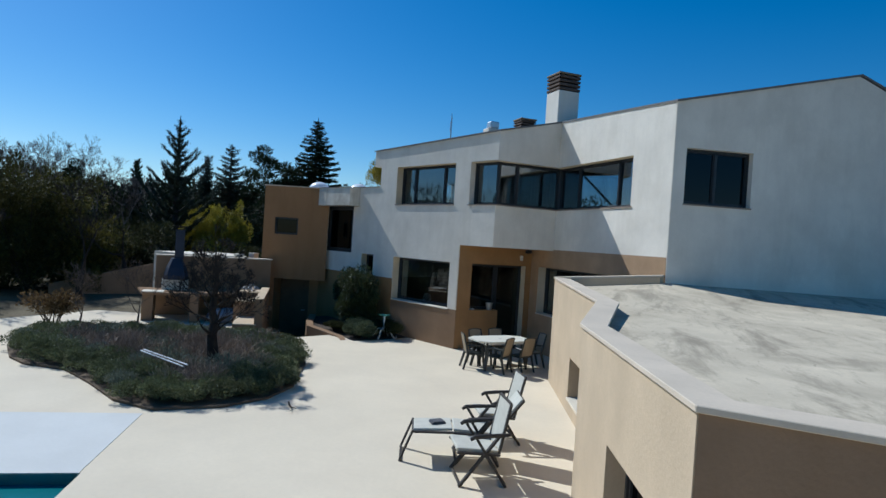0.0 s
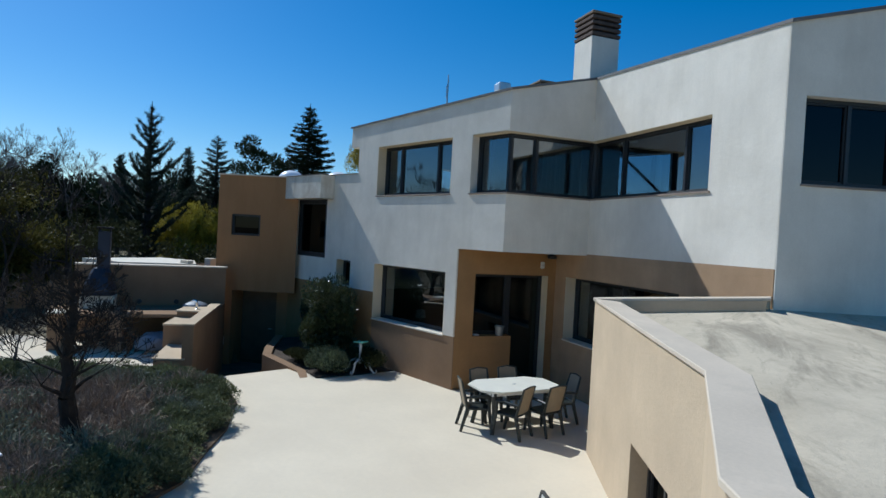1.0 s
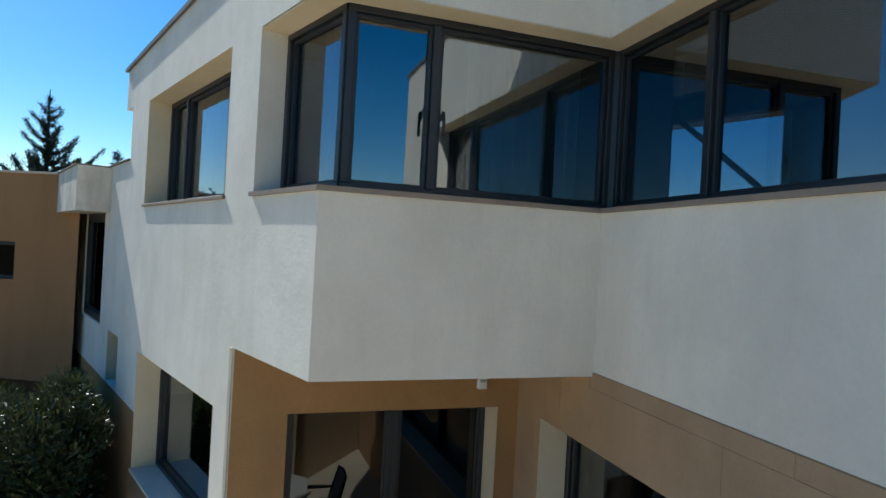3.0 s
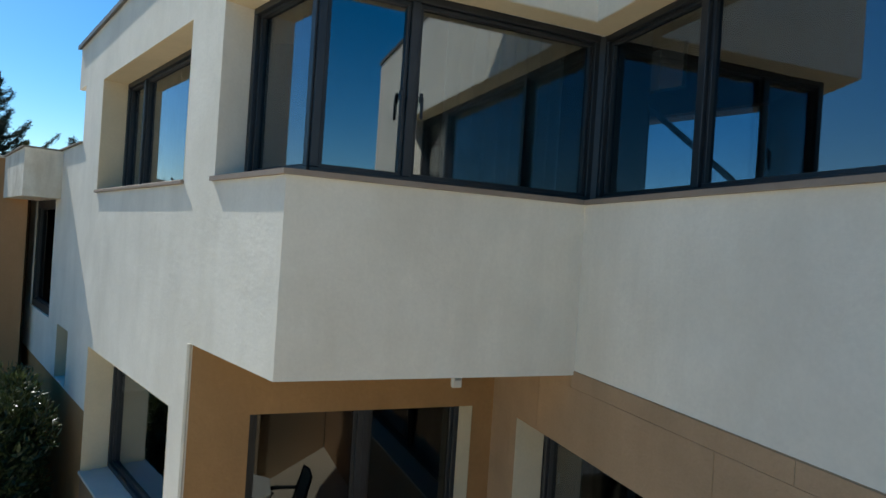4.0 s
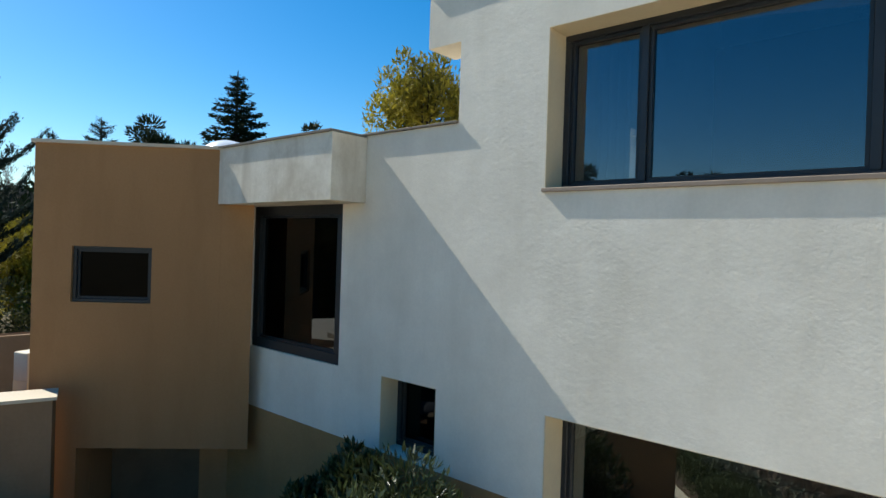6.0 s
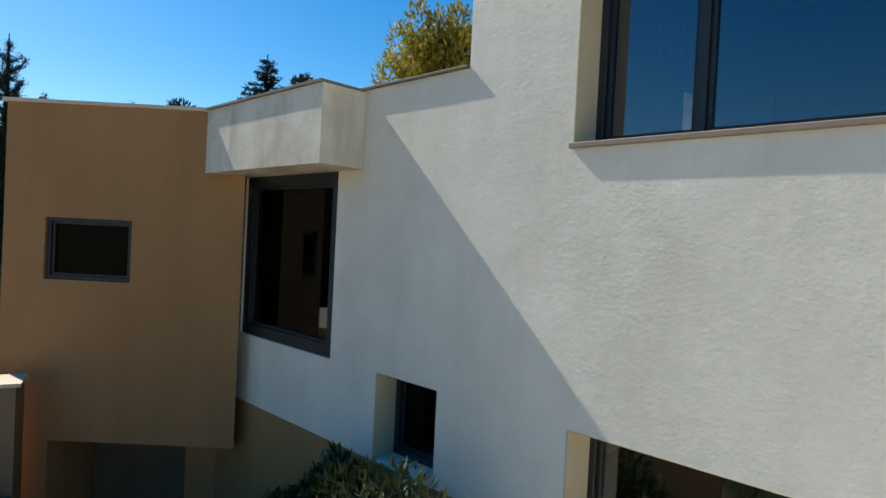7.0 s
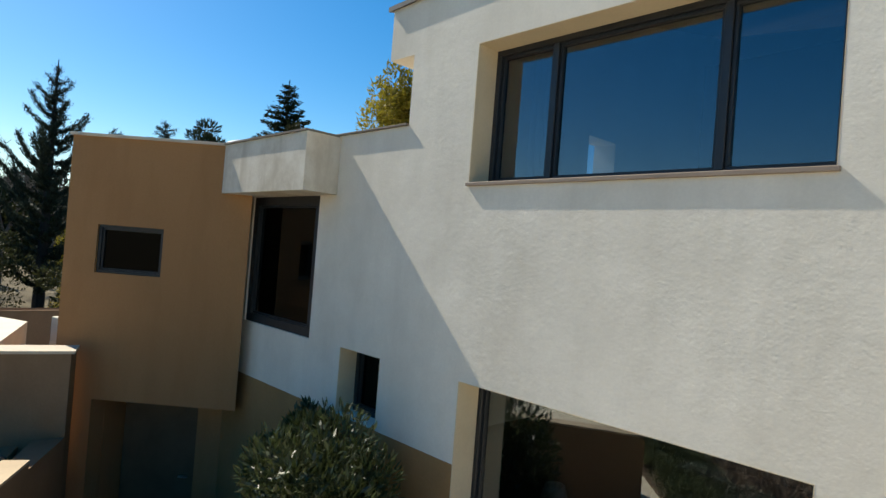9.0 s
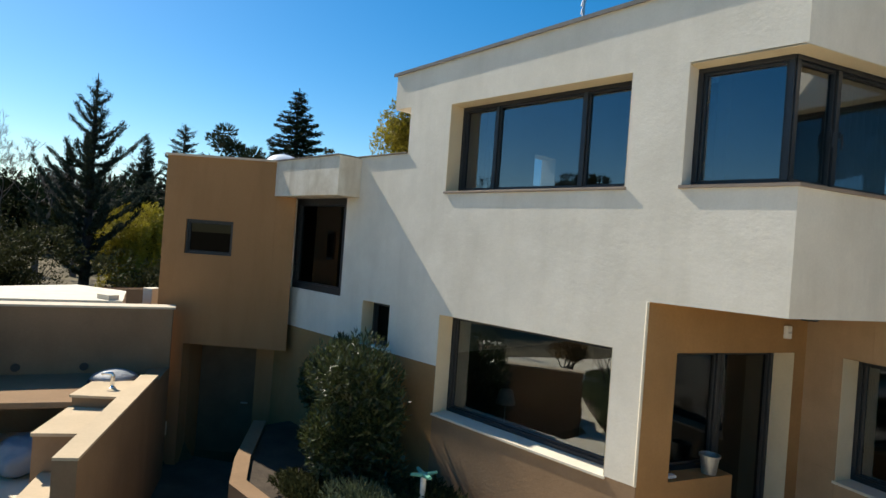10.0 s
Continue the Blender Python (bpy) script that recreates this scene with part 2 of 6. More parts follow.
M_APRON = mat("pale_grey_paving", (0.60, 0.595, 0.56), 0.85, var=0.05, scale=0.8, fine=20, bump=0.002, bump_scale=60, spec=0.2, stain=0.2, stain_scale=1.2, stain_col=(0.50, 0.49, 0.45))
M_SOIL = mat("dry_soil", (0.16, 0.115, 0.075), 0.98, var=0.3, scale=2.5, fine=30, bump=0.02, bump_scale=20, stain=0.4, stain_scale=0.7)
# same build as the dry soil, in a darker brown
M_SOIL_D = mat("dark_planter_soil", (0.075, 0.056, 0.04), 0.98, var=0.3, scale=2.5, fine=30, bump=0.02, bump_scale=20, stain=0.4, stain_scale=0.7)
M_GROUND = mat("rough_grass_ground", (0.105, 0.082, 0.042), 0.98, var=0.35, scale=0.6, fine=14, bump=0.03, bump_scale=9, stain=0.6, stain_scale=0.25, stain_col=(0.17, 0.135, 0.08))
M_BARK = mat("dark_bark", (0.036, 0.029, 0.024), 0.95, var=0.3, scale=9, fine=60, bump=0.01, bump_scale=45)
M_BARKG = mat("grey_bark", (0.13, 0.095, 0.07), 0.95, var=0.3, scale=9, fine=60)
M_CONIFER = mat("blue_green_needles", (0.040, 0.054, 0.040), 0.7, var=0.2, scale=0.8, fine=6, isl=0.35, sub=0.15, spec=0.06)
M_PINE = mat("dark_green_needles", (0.024, 0.036, 0.016), 0.7, var=0.2, scale=0.8, fine=6, isl=0.35, sub=0.15, spec=0.06)
M_LEAF = mat("glossy_green_leaf", (0.052, 0.066, 0.022), 0.34, var=0.2, scale=2, fine=12, isl=0.4, spec=0.5, sub=0.18)
M_SHRUB = mat("olive_green_leaf", (0.048, 0.052, 0.021), 0.7, var=0.25, scale=0.7, fine=6, isl=0.4, sub=0.2, spec=0.06)
M_MATGREEN = mat("bed_green_leaf", (0.16, 0.18, 0.085), 0.7, var=0.25, scale=0.9, fine=8, isl=0.4, sub=0.2)
M_YELLOW = mat("yellow_green_leaf", (0.38, 0.325, 0.034), 0.6, var=0.25, scale=0.9, fine=8, isl=0.4, sub=0.3)
M_BAMBOO = mat("bamboo_leaf", (0.070, 0.068, 0.020), 0.55, var=0.3, scale=0.6, fine=5, isl=0.45, sub=0.25, spec=0.06)
# lighter copy of the bamboo leaf: sun on two hedges put into the colour
M_BAMBOO_SUN = mat("sunlit_bamboo_leaf", (0.14, 0.125, 0.028), 0.55, var=0.3, scale=0.6, fine=5, isl=0.45, sub=0.25, spec=0.06)
M_BROWNWOOD = mat("bare_far_wood", (0.085, 0.07, 0.048), 0.9, var=0.25, scale=0.3, fine=3, isl=0.4, sub=0.1)
# near-black metal with the blue of reflected sky put into its base
M_HOOD = mat("sky_tinted_black_metal", (0.022, 0.028, 0.048), 0.55, var=0.15, scale=5, spec=0.4)
M_SOOT = mat("soot_black_metal", (0.02, 0.02, 0.021), 0.9, var=0.2, scale=5, spec=0.15)
M_GREYLEAF = mat("grey_green_leaf", (0.20, 0.22, 0.155), 0.8, var=0.2, scale=2, fine=15, isl=0.35, sub=0.15)
M_ROSEMARY = mat("rosemary_leaf", (0.115, 0.14, 0.075), 0.8, var=0.2, scale=2, fine=15, isl=0.35, sub=0.15)
M_DRY = mat("dry_brown_stems", (0.36, 0.275, 0.20), 0.9, var=0.25, scale=2, fine=12, isl=0.4)
M_TWIG = mat("bare_twigs", (0.17, 0.14, 0.122), 0.9, var=0.2, isl=0.3)
M_ORANGE = mat("rust_brown_leaf", (0.16, 0.10, 0.04), 0.8, var=0.2, isl=0.4, sub=0.2)
M_VERDIGRIS = mat("green_painted_iron", (0.12, 0.38, 0.30), 0.5, var=0.2, scale=12)
M_IRON_W = mat("white_painted_iron", (0.62, 0.62, 0.58), 0.5, var=0.12, scale=12)
M_DARKHOLE = mat("dark_void", (0.02, 0.02, 0.02), 0.9, var=0.1)
# white plastic greyed: the shade around the worktop is in the colour
M_SHEET = mat("shade_grey_plastic", (0.27, 0.29, 0.32), 0.5, var=0.08, scale=3, bump=0.02, bump_scale=7)
M_DOME = mat("translucent_dome", (0.80, 0.82, 0.84), 0.25, var=0.03, spec=0.5)

# ---- building helpers ----


def part(name, bm, material, parent=None, label="", smooth=False):
    me = bpy.data.meshes.new(name)
    bmesh.ops.recalc_face_normals(bm, faces=bm.faces[:])
    bm.to_mesh(me)
    bm.free()
    me.materials.append(material)
    if smooth:
        for p in me.polygons:
            p.use_smooth = True
    ob = new(name, me)
    if parent is not None:
        ob.parent = parent
    if label:
        tagged(ob, label)
    return ob


def raw(name, verts, faces, material, parent=None, label=""):
    me = bpy.data.meshes.new(name)
    me.from_pydata([tuple(v) for v in verts], [], faces)
    me.update()
    me.materials.append(material)
    ob = new(name, me)
    if parent is not None:
        ob.parent = parent
    if label:
        tagged(ob, label)
    return ob


def box(bm, m, sx, sy, sz, bevel=0.0, seg=1):
    """A box with its base centre at m's origin."""
    r = bmesh.ops.create_cube(bm, size=1.0, matrix=m @ Matrix.Translation((0, 0, sz / 2)) @ Matrix.Diagonal((sx, sy, sz, 1)))
    if bevel > 0:
        es = list({e for v in r["verts"] for e in v.link_edges})
        bmesh.ops.bevel(bm, geom=es, offset=bevel, segments=seg, affect="EDGES", profile=0.5)


def bar(bm, a, b, w, h=None, bevel=0.0, up=(0, 0, 1)):
    """A rectangular bar from a to b."""
    a, b = Vector(a), Vector(b)
    d = b - a
    z = d.normalized()
    x = Vector(up).cross(z)
    if x.length < 1e-4:
        x = Vector((1, 0, 0)).cross(z)
    x.normalize()
    y = z.cross(x)
    m = Matrix((x, y, z)).transposed().to_4x4()
    m.translation = a
    box(bm, m, w, h or w, d.length, bevel)


def tube(bm, pts, radii, seg=8, cap=True):
    """A tapered tube along points."""
    rings = []
    n = len(pts)
    for i, p in enumerate(pts):
        p = Vector(p)
        d = (Vector(pts[min(i + 1, n - 1)]) - Vector(pts[max(i - 1, 0)])).normalized()
        x = d.cross(Vector((0.13, 0.31, 0.94)))
        if x.length < 1e-3:
            x = d.cross(Vector((1, 0, 0)))
        x.normalize()
        y = d.cross(x)
        r = radii[i] if isinstance(radii, (list, tuple)) else radii
        rings.append([bm.verts.new(p + (x * math.cos(k * math.tau / seg) + y * math.sin(k * math.tau / seg)) * r) for k in range(seg)])
    for a, b in zip(rings, rings[1:]):
        for k in range(seg):
            bm.faces.new((a[k], a[(k + 1) % seg], b[(k + 1) % seg], b[k]))
    if cap:
        bm.faces.new(rings[0][::-1])
        bm.faces.new(rings[-1])


def lathe(bm, m, prof, seg=24):
    """A turned body from (radius, height) pairs."""
    rings = [[bm.verts.new(m @ Vector((r * math.cos(k * math.tau / seg), r * math.sin(k * math.tau / seg), z))) for k in range(seg)] for r, z in prof]
    for a, b in zip(rings, rings[1:]):
        for k in range(seg):
            bm.faces.new((a[k], a[(k + 1) % seg], b[(k + 1) % seg], b[k]))
    bm.faces.new(rings[0][::-1])
    bm.faces.new(rings[-1])


def prism(bm, poly, z0, z1):
    """An upright prism over a plan polygon; z0 and z1 are heights, or functions of x and y."""
    f0 = z0 if callable(z0) else (lambda x, y: z0)
    f1 = z1 if callable(z1) else (lambda x, y: z1)
    lo = [bm.verts.new((x, y, f0(x, y))) for x, y in poly]
    hi = [bm.verts.new((x, y, f1(x, y))) for x, y in poly]
    n = len(poly)
    bm.faces.new(lo[::-1])
    bm.faces.new(hi)
    for i in range(n):
        bm.faces.new((lo[i], lo[(i + 1) % n], hi[(i + 1) % n], hi[i]))


def wf(x, y, deg, z=0.0):
    """A wall's own axes: x along it (to the right, seen from outside), y inwards, z up."""
    return pose(x, y, z, 0, 0, deg)


def wall(name, m, s0, s1, z0, za, zb, thick, holes, material, label, parent=None):
    """A wall with thickness and real openings (holes: s0, s1, z0, z1); its top runs from za to zb."""
    ss = sorted({s0, s1, *[h[i] for h in holes for i in (0, 1) if s0 < h[i] < s1]})
    zs = sorted({z0, *[h[i] for h in holes for i in (2, 3) if z0 < h[i] < min(za, zb) - 0.01]})

    def top(s):
        return za + (zb - za) * (s - s0) / (s1 - s0)

    nz_, ns = len(zs), len(ss) - 1

    def solid(i, j):
        if not (0 <= i < ns and 0 <= j < nz_):
            return False
        sc = (ss[i] + ss[i + 1]) / 2
        zc = (zs[j] + (zs[j + 1] if j + 1 < nz_ else top(sc))) / 2
        return not any(h[0] < sc < h[1] and h[2] < zc < h[3] for h in holes)

    bm = bmesh.new()
    vs = {}

    def v(i, j, k):
        if (i, j, k) not in vs:
            z = zs[j] if j < nz_ else top(ss[i])
            vs[i, j, k] = bm.verts.new(m @ Vector((ss[i], thick * k, z)))
        return vs[i, j, k]

    for i in range(ns):
        for j in range(nz_):
            if not solid(i, j):
                continue
            bm.faces.new((v(i, j, 0), v(i + 1, j, 0), v(i + 1, j + 1, 0), v(i, j + 1, 0)))
            bm.faces.new((v(i, j, 1), v(i, j + 1, 1), v(i + 1, j + 1, 1), v(i + 1, j, 1)))
            if not solid(i - 1, j):
                bm.faces.new((v(i, j, 0), v(i, j + 1, 0), v(i, j + 1, 1), v(i, j, 1)))
            if not solid(i + 1, j):
                bm.faces.new((v(i + 1, j, 0), v(i + 1, j, 1), v(i + 1, j + 1, 1), v(i + 1, j + 1, 0)))
            if not solid(i, j - 1):
                bm.faces.new((v(i, j, 0), v(i, j, 1), v(i + 1, j, 1), v(i + 1, j, 0)))
            if not solid(i, j + 1):
                bm.faces.new((v(i, j + 1, 0), v(i + 1, j + 1, 0), v(i + 1, j + 1, 1), v(i, j + 1, 1)))
    ob = part(name, bm, material, parent)
    tagged(ob, label, "wall", kind="structure")
    return ob


def thing(name, label, category, m=None, group="", kind=""):
    ob = new(name)
    if m is not None:
        ob.matrix_world = m
    return tagged(ob, label, category, group, kind)


def window(name, m, s0, s1, z0, z1, deep, splits, label, glass=None, sill=None, fw=0.05, opening=None, side=True):
    """A window set back in its opening: outer frame, mullions, sashes, panes and a sill."""
    w = thing(name, label, "window", kind="structure")
    glass = glass or M_GLASS

    def at(s, y, z):
        return m @ Vector((s, y, z))

    bm = bmesh.new()
    for a, b in (((s0, z0), (s1, z0)), ((s0, z1 - fw), (s1, z1 - fw))):
        box(bm, m @ Matrix.Translation(((a[0] + b[0]) / 2, deep + 0.03, a[1])), b[0] - a[0], 0.075, fw, 0.004)
    for s in (s0 + fw / 2, s1 - fw / 2):
        box(bm, m @ Matrix.Translation((s, deep + 0.03, z0 + fw)), fw, 0.075, z1 - z0 - 2 * fw, 0.004)
    part("window_frame", bm, M_FRAME, w, "dark anthracite frame")
    cuts = [s0, *splits, s1]
    for s in splits:
        bm = bmesh.new()
        box(bm, m @ Matrix.Translation((s, deep + 0.03, z0 + fw)), 0.055, 0.07, z1 - z0 - 2 * fw, 0.004)
        part("mullion", bm, M_FRAME, w)
    for a, b in zip(cuts, cuts[1:]):
        a2 = a + (fw if a == s0 else 0.0275)
        b2 = b - (fw if b == s1 else 0.0275)
        bm = bmesh.new()
        st = 0.024
        for c, d, e, f in ((a2, b2, z0 + fw, st), (a2, b2, z1 - fw - st, st)):
            box(bm, m @ Matrix.Translation(((c + d) / 2, deep + 0.045, e)), d - c, 0.05, f, 0.003)
        for s in (a2 + st / 2, b2 - st / 2):
            box(bm, m @ Matrix.Translation((s, deep + 0.045, z0 + fw + st)), st, 0.05, z1 - z0 - 2 * fw - 2 * st, 0.003)
        sash = part("sash", bm, M_FRAME, w)
        bm = bmesh.new()
        box(bm, m @ Matrix.Translation(((a2 + b2) / 2, deep + 0.05, z0 + fw + st - 0.005)), b2 - a2 - 2 * st + 0.01, 0.008, z1 - z0 - 2 * fw - 2 * st + 0.01)
        pane = part("pane", bm, glass, sash)
        pane.visible_shadow = False
    if sill:
        out, th, smat = sill
        bm = bmesh.new()
        box(bm, m @ Matrix.Translation(((s0 + s1) / 2, (deep - out) / 2, z0 - th + 0.002)), s1 - s0 + 0.03, deep + out, th, 0.004)
        part("window_sill", bm, smat, w, "stone sill")
    return w

# ---- large structure ----


def roof_z(x, y):
    return 5.95 + 0.037 * (x + 9.06) + 0.249 * (y - 11.35)


W1, W2, W3, W4 = wf(0, 11.36, 0), wf(-9.07, 11.36, 69.6), wf(-8.42, 13.11, -22.0), wf(-4.395, 11.485, 54.0)
DW, W3L, TW = wf(-10.285, 11.378, 69.4), wf(-8.42, 13.11, -22.0), wf(-18.42, 9.6, 45.0)
PH1, PH2, PH3, PH4 = wf(-6.57, 10.70, -45.8), wf(-3.44, 7.48, -63.0), wf(-2.63, 5.85, -45.8), wf(-0.15, 3.31, 19.0)


def on(m, s, y=0.0, z=0.0):
    return m @ Vector((s, y, z))


# ground, one sheet, with the sunken passage in it
PASSAGE = [(-13.0, 7.2), (-13.0, 9.9), (-14.7, 10.4), (-16.6, 11.7), (-18.7, 10.9), (-17.9, 8.6)]


def inside(x, y, poly):
    c = False
    for i in range(len(poly)):
        (x0, y0), (x1, y1) = poly[i], poly[i - 1]
        if (y0 > y) != (y1 > y) and x < (x1 - x0) * (y - y0) / (y1 - y0) + x0:
            c = not c
    return c


def ground_z(x, y):
    if inside(x, y, POOL_PIT):
        return -2.2
    if inside(x, y, PASSAGE):
        return -1.3
    d = math.hypot(x + 8, y - 6)
    z = -0.08
    if d > 22:
        z += (d - 22) * 0.018 * (1 if x < -10 else -0.4) if d < 120 else 98 * 0.018 * (1 if x < -10 else -0.4)
        z += 0.35 * noise.noise((x * 0.07, y * 0.07, 0.0))
    return z


E1, E2 = Vector((0.84, -0.545)), Vector((-0.545, -0.84))
PC = Vector((-6.42, 1.56))
POOL_PIT = [tuple(PC + E1 * a + E2 * b) for a, b in ((-0.7, -0.7), (9.7, -0.7), (9.7, 5.2), (-0.7, 5.2))]
xs = sorted({*[round(-30 + 0.5 * i, 2) for i in range(90)], *[-30 - 1.3 ** i for i in range(1, 30)], *[15 + 1.3 ** i for i in range(1, 30)]})
ys = sorted({*[round(-14 + 0.5 * i, 2) for i in range(80)], *[-14 - 1.3 ** i for i in range(1, 30)], *[26 + 1.3 ** i for i in range(1, 30)]})
gv = [(x, y, ground_z(x, y)) for x in xs for y in ys]
gf = [(i * len(ys) + j, (i + 1) * len(ys) + j, (i + 1) * len(ys) + j + 1, i * len(ys) + j + 1) for i in range(len(xs) - 1) for j in range(len(ys) - 1)]
tagged(raw("ground", gv, gf, M_GROUND), "rough dry grass and earth of the garden", "ground", kind="structure")

# terrace slab with the pool cut out of it
pool = [PC, PC + E1 * 9, PC + E1 * 9 + E2 * 4.5, PC + E2 * 4.5]
outer = [(-17.5, -13), (13, -13), (13, 13.4), (-9.3, 13.7), (-10.2, 12.0), (-13.5, 11.9), (-13.5, 7.6), (-13.8, 7.34), (-16.82, 9.02), (-17.85, 9.7), (-18.9, 6.3), (-20.3, 5.0), (-19.0, 2.0), (-17.8, 0.0)]


def slab(name, loops, z, thick, material, label, category):
    bm = bmesh.new()
    edges = []
    for loop in loops:
        vs = [bm.verts.new((p[0], p[1], z)) for p in loop]
        edges += [bm.edges.new((vs[i - 1], vs[i])) for i in range(len(vs))]
    bmesh.ops.triangle_fill(bm, edges=edges, use_beauty=True)
    r = bmesh.ops.extrude_face_region(bm, geom=bm.faces[:])
    bmesh.ops.translate(bm, verts=[g for g in r["geom"] if isinstance(g, bmesh.types.BMVert)], vec=(0, 0, -thick))
    return tagged(part(name, bm, material), label, category, kind="structure")


slab("terrace_pavement", [outer, pool], 0.0, 0.22, M_TERRACE, "sunlit cream-coloured smooth concrete terrace", "pavement")

# pool shell, water and edge
bm = bmesh.new()
pv = [bm.verts.new((p.x, p.y, -0.01)) for p in pool] + [bm.verts.new((p.x, p.y, -1.5)) for p in pool]
bm.faces.new(pv[4:])
for i in range(4):
    bm.faces.new((pv[(i - 1) % 4], pv[i], pv[4 + i], pv[4 + (i - 1) % 4]))
tagged(part("pool_basin", bm, M_POOLTILE), "teal tiled swimming pool basin", "pool", kind="structure")
bm = bmesh.new()
prism(bm, [tuple(p + (E1 * 0.01 + E2 * 0.01) * (1, -1, -1, 1)[i]) for i, p in enumerate(pool)], -0.3, -0.13)
tagged(part("pool_water", bm, M_WATER), "still teal swimming pool water", "water", kind="structure")

# paler paving at the end of the pool
slab("pool_apron", [[PC + E2 * 0.02, PC - E1 * 2.32 + E2 * 0.02, PC - E1 * 2.32 + E2 * 4.5, PC + E2 * 4.5]], 0.006, 0.012, M_APRON, "pale blue-grey paving at the end of the pool", "pavement")

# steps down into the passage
stairs = thing("stairs", "concrete steps going down beside a planter, shade put into their dark colour", "stairs", kind="structure")
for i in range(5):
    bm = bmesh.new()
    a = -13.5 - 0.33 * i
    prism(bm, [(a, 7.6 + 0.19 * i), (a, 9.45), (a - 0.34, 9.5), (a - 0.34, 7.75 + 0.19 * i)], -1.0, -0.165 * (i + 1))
    part("step", bm, M_CONC_SHADE, stairs)
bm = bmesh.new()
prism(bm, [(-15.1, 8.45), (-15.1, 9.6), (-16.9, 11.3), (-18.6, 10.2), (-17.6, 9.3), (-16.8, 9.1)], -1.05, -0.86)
tagged(part("passage_floor", bm, M_CONC_SHADE), "concrete floor of the lower passage, shade put into its dark colour", "floor", kind="structure")

# ---- house walls ----
C_H = (-13.17, -10.63, 1.08, 2.38)
A_H = (-13.23, -10.63, 4.0, 5.16)
D_H = (-17.02, -15.46, 2.37, 3.94)
S_H = (-14.86, -14.2, 1.715, 2.38)
wall("wall_south", W1, -17.7, -9.07, 1.08, roof_z(-17.7, 11.36) - 0.041, roof_z(-9.07, 11.36) - 0.041, 0.34,
     [(-17.7, -13.17, 1.08, 1.7), (-17.7, -14.05, 4.56, 5.22), (-17.7, -14.4, 5.22, 9), C_H, A_H, (-10.05, -9.07, 4.0, 5.16), D_H, S_H, (-10.285, -9.07, 1.08, 2.88)],
     M_WHITE, "rough white rendered house wall in raking sun")
wall("wall_south_base_1", W1, -17.7, -13.17, -1.0, 1.7, 1.7, 0.34, [], M_TAN_O, "tan rendered base of the house wall")
wall("wall_south_base_2", W1, -13.17, -10.285, -0.2, 1.08, 1.08, 0.34, [], M_TAN, "tan rendered wall base below a picture window")
wall("wall_bay", W2, 0.0, 2.2, 2.88, roof_z(-9.07, 11.36) - 0.041, roof_z(-8.30, 13.42) - 0.041, 0.3, [(-1, 3, 4.0, 5.15)], M_WHITE, "shaded white rendered wall of the jutting bay")
wall("wall_wing", W3, 0.0, 4.325, 2.91, roof_z(-8.42, 13.11) - 0.041, roof_z(-4.41, 11.49) - 0.041, 0.3, [(-1, 3.08, 4.0, 5.15)], M_WHITE, "white rendered wall of the wing, half in sun")
wall("wall_gable_front", W4, 0.0, 4.07, 1.7, 6.11, 7.02, 0.3, [(0.27, 1.75, 4.04, 5.19)], M_WHITE, "white rendered gable wall in shade")
wall("wall_gable_rear", W4 @ Matrix.Translation((0, 0.004, 0)), 4.071, 8.0, 1.7, 7.02, 5.36, 0.3, [], M_WHITE, "white rendered gable wall in shade")
wall("wall_recess", DW, 0.0, 2.45, -0.15, 2.88, 2.88, 0.3, [(0.40, 1.29, 1.09, 2.38), (1.29, 2.12, -0.2, 2.38)], M_TAN_O, "tan rendered wall of the covered recess")
wall("wall_wing_base", W3L, -1.3, 4.32, -0.15, 2.909, 2.909, 0.28, [(-0.72, 2.62, 1.1, 2.4)], M_STONE_P, "tan stone-clad wall below the white wing")
# plain walls that close the house
wall("wall_west", wf(-14.06, 17.3, -90), 0.0, 5.6, 1.7, roof_z(-14.05, 17.3) - 0.06, roof_z(-14.05, 11.7) - 0.06, 0.3, [(2.8, 3.4, 4.25, 4.95)], M_WHITE, "plain white rendered side wall")
wall("wall_west_low", wf(-17.7, 17.0, -90), 0.0, 5.4, -0.9, 4.5, 4.5, 0.3, [], M_WHITE, "plain white rendered side wall")
wall("wall_north_upper_1", wf(-3.0, 17.45, 180), 0.0, 11.05, 2.87, 6.0, roof_z(-14.05, 17.3) - 0.1, 0.25, [(6.9, 7.35, 5.92, 6.45), (5.93, 7.6, 3.9, 5.52)], M_WHITE, "plain white rendered back wall with two small openings")
wall("wall_north_upper_2", wf(-1.0, 20.4, 180), 0.0, 5.5, 2.87, 4.5, 5.1, 0.3, [], M_WHITE, "plain white rendered back wall")
wall("wall_north_side", wf(-6.2, 20.4, -90), 0.0, 2.9, 2.87, 5.1, 6.3, 0.25, [], M_WHITE, "plain white rendered back wall")
wall("wall_north", wf(-1.0, 20.4, 180), 0.0, 16.8, -0.9, 2.869, 2.869, 0.3, [], M_WHITE, "plain white rendered back wall")

# upper floor slab, ground floor, inner walls
FLOORPLAN = [(-17.4, 11.66), (-10.3, 11.68), (-9.28, 11.62), (-8.66, 13.35), (-4.7, 11.82), (-1.5, 20.2), (-17.4, 20.2)]
bm = bmesh.new()
prism(bm, [(-17.4, 11.71), (-10.6, 11.71), (-9.75, 13.85), (-4.7, 11.85), (-1.5, 20.2), (-17.4, 20.2)], 2.62, 2.868)
tagged(part("floor_upper", bm, M_TAN), "concrete floor of the upper storey", "floor", kind="structure")
bm = bmesh.new()
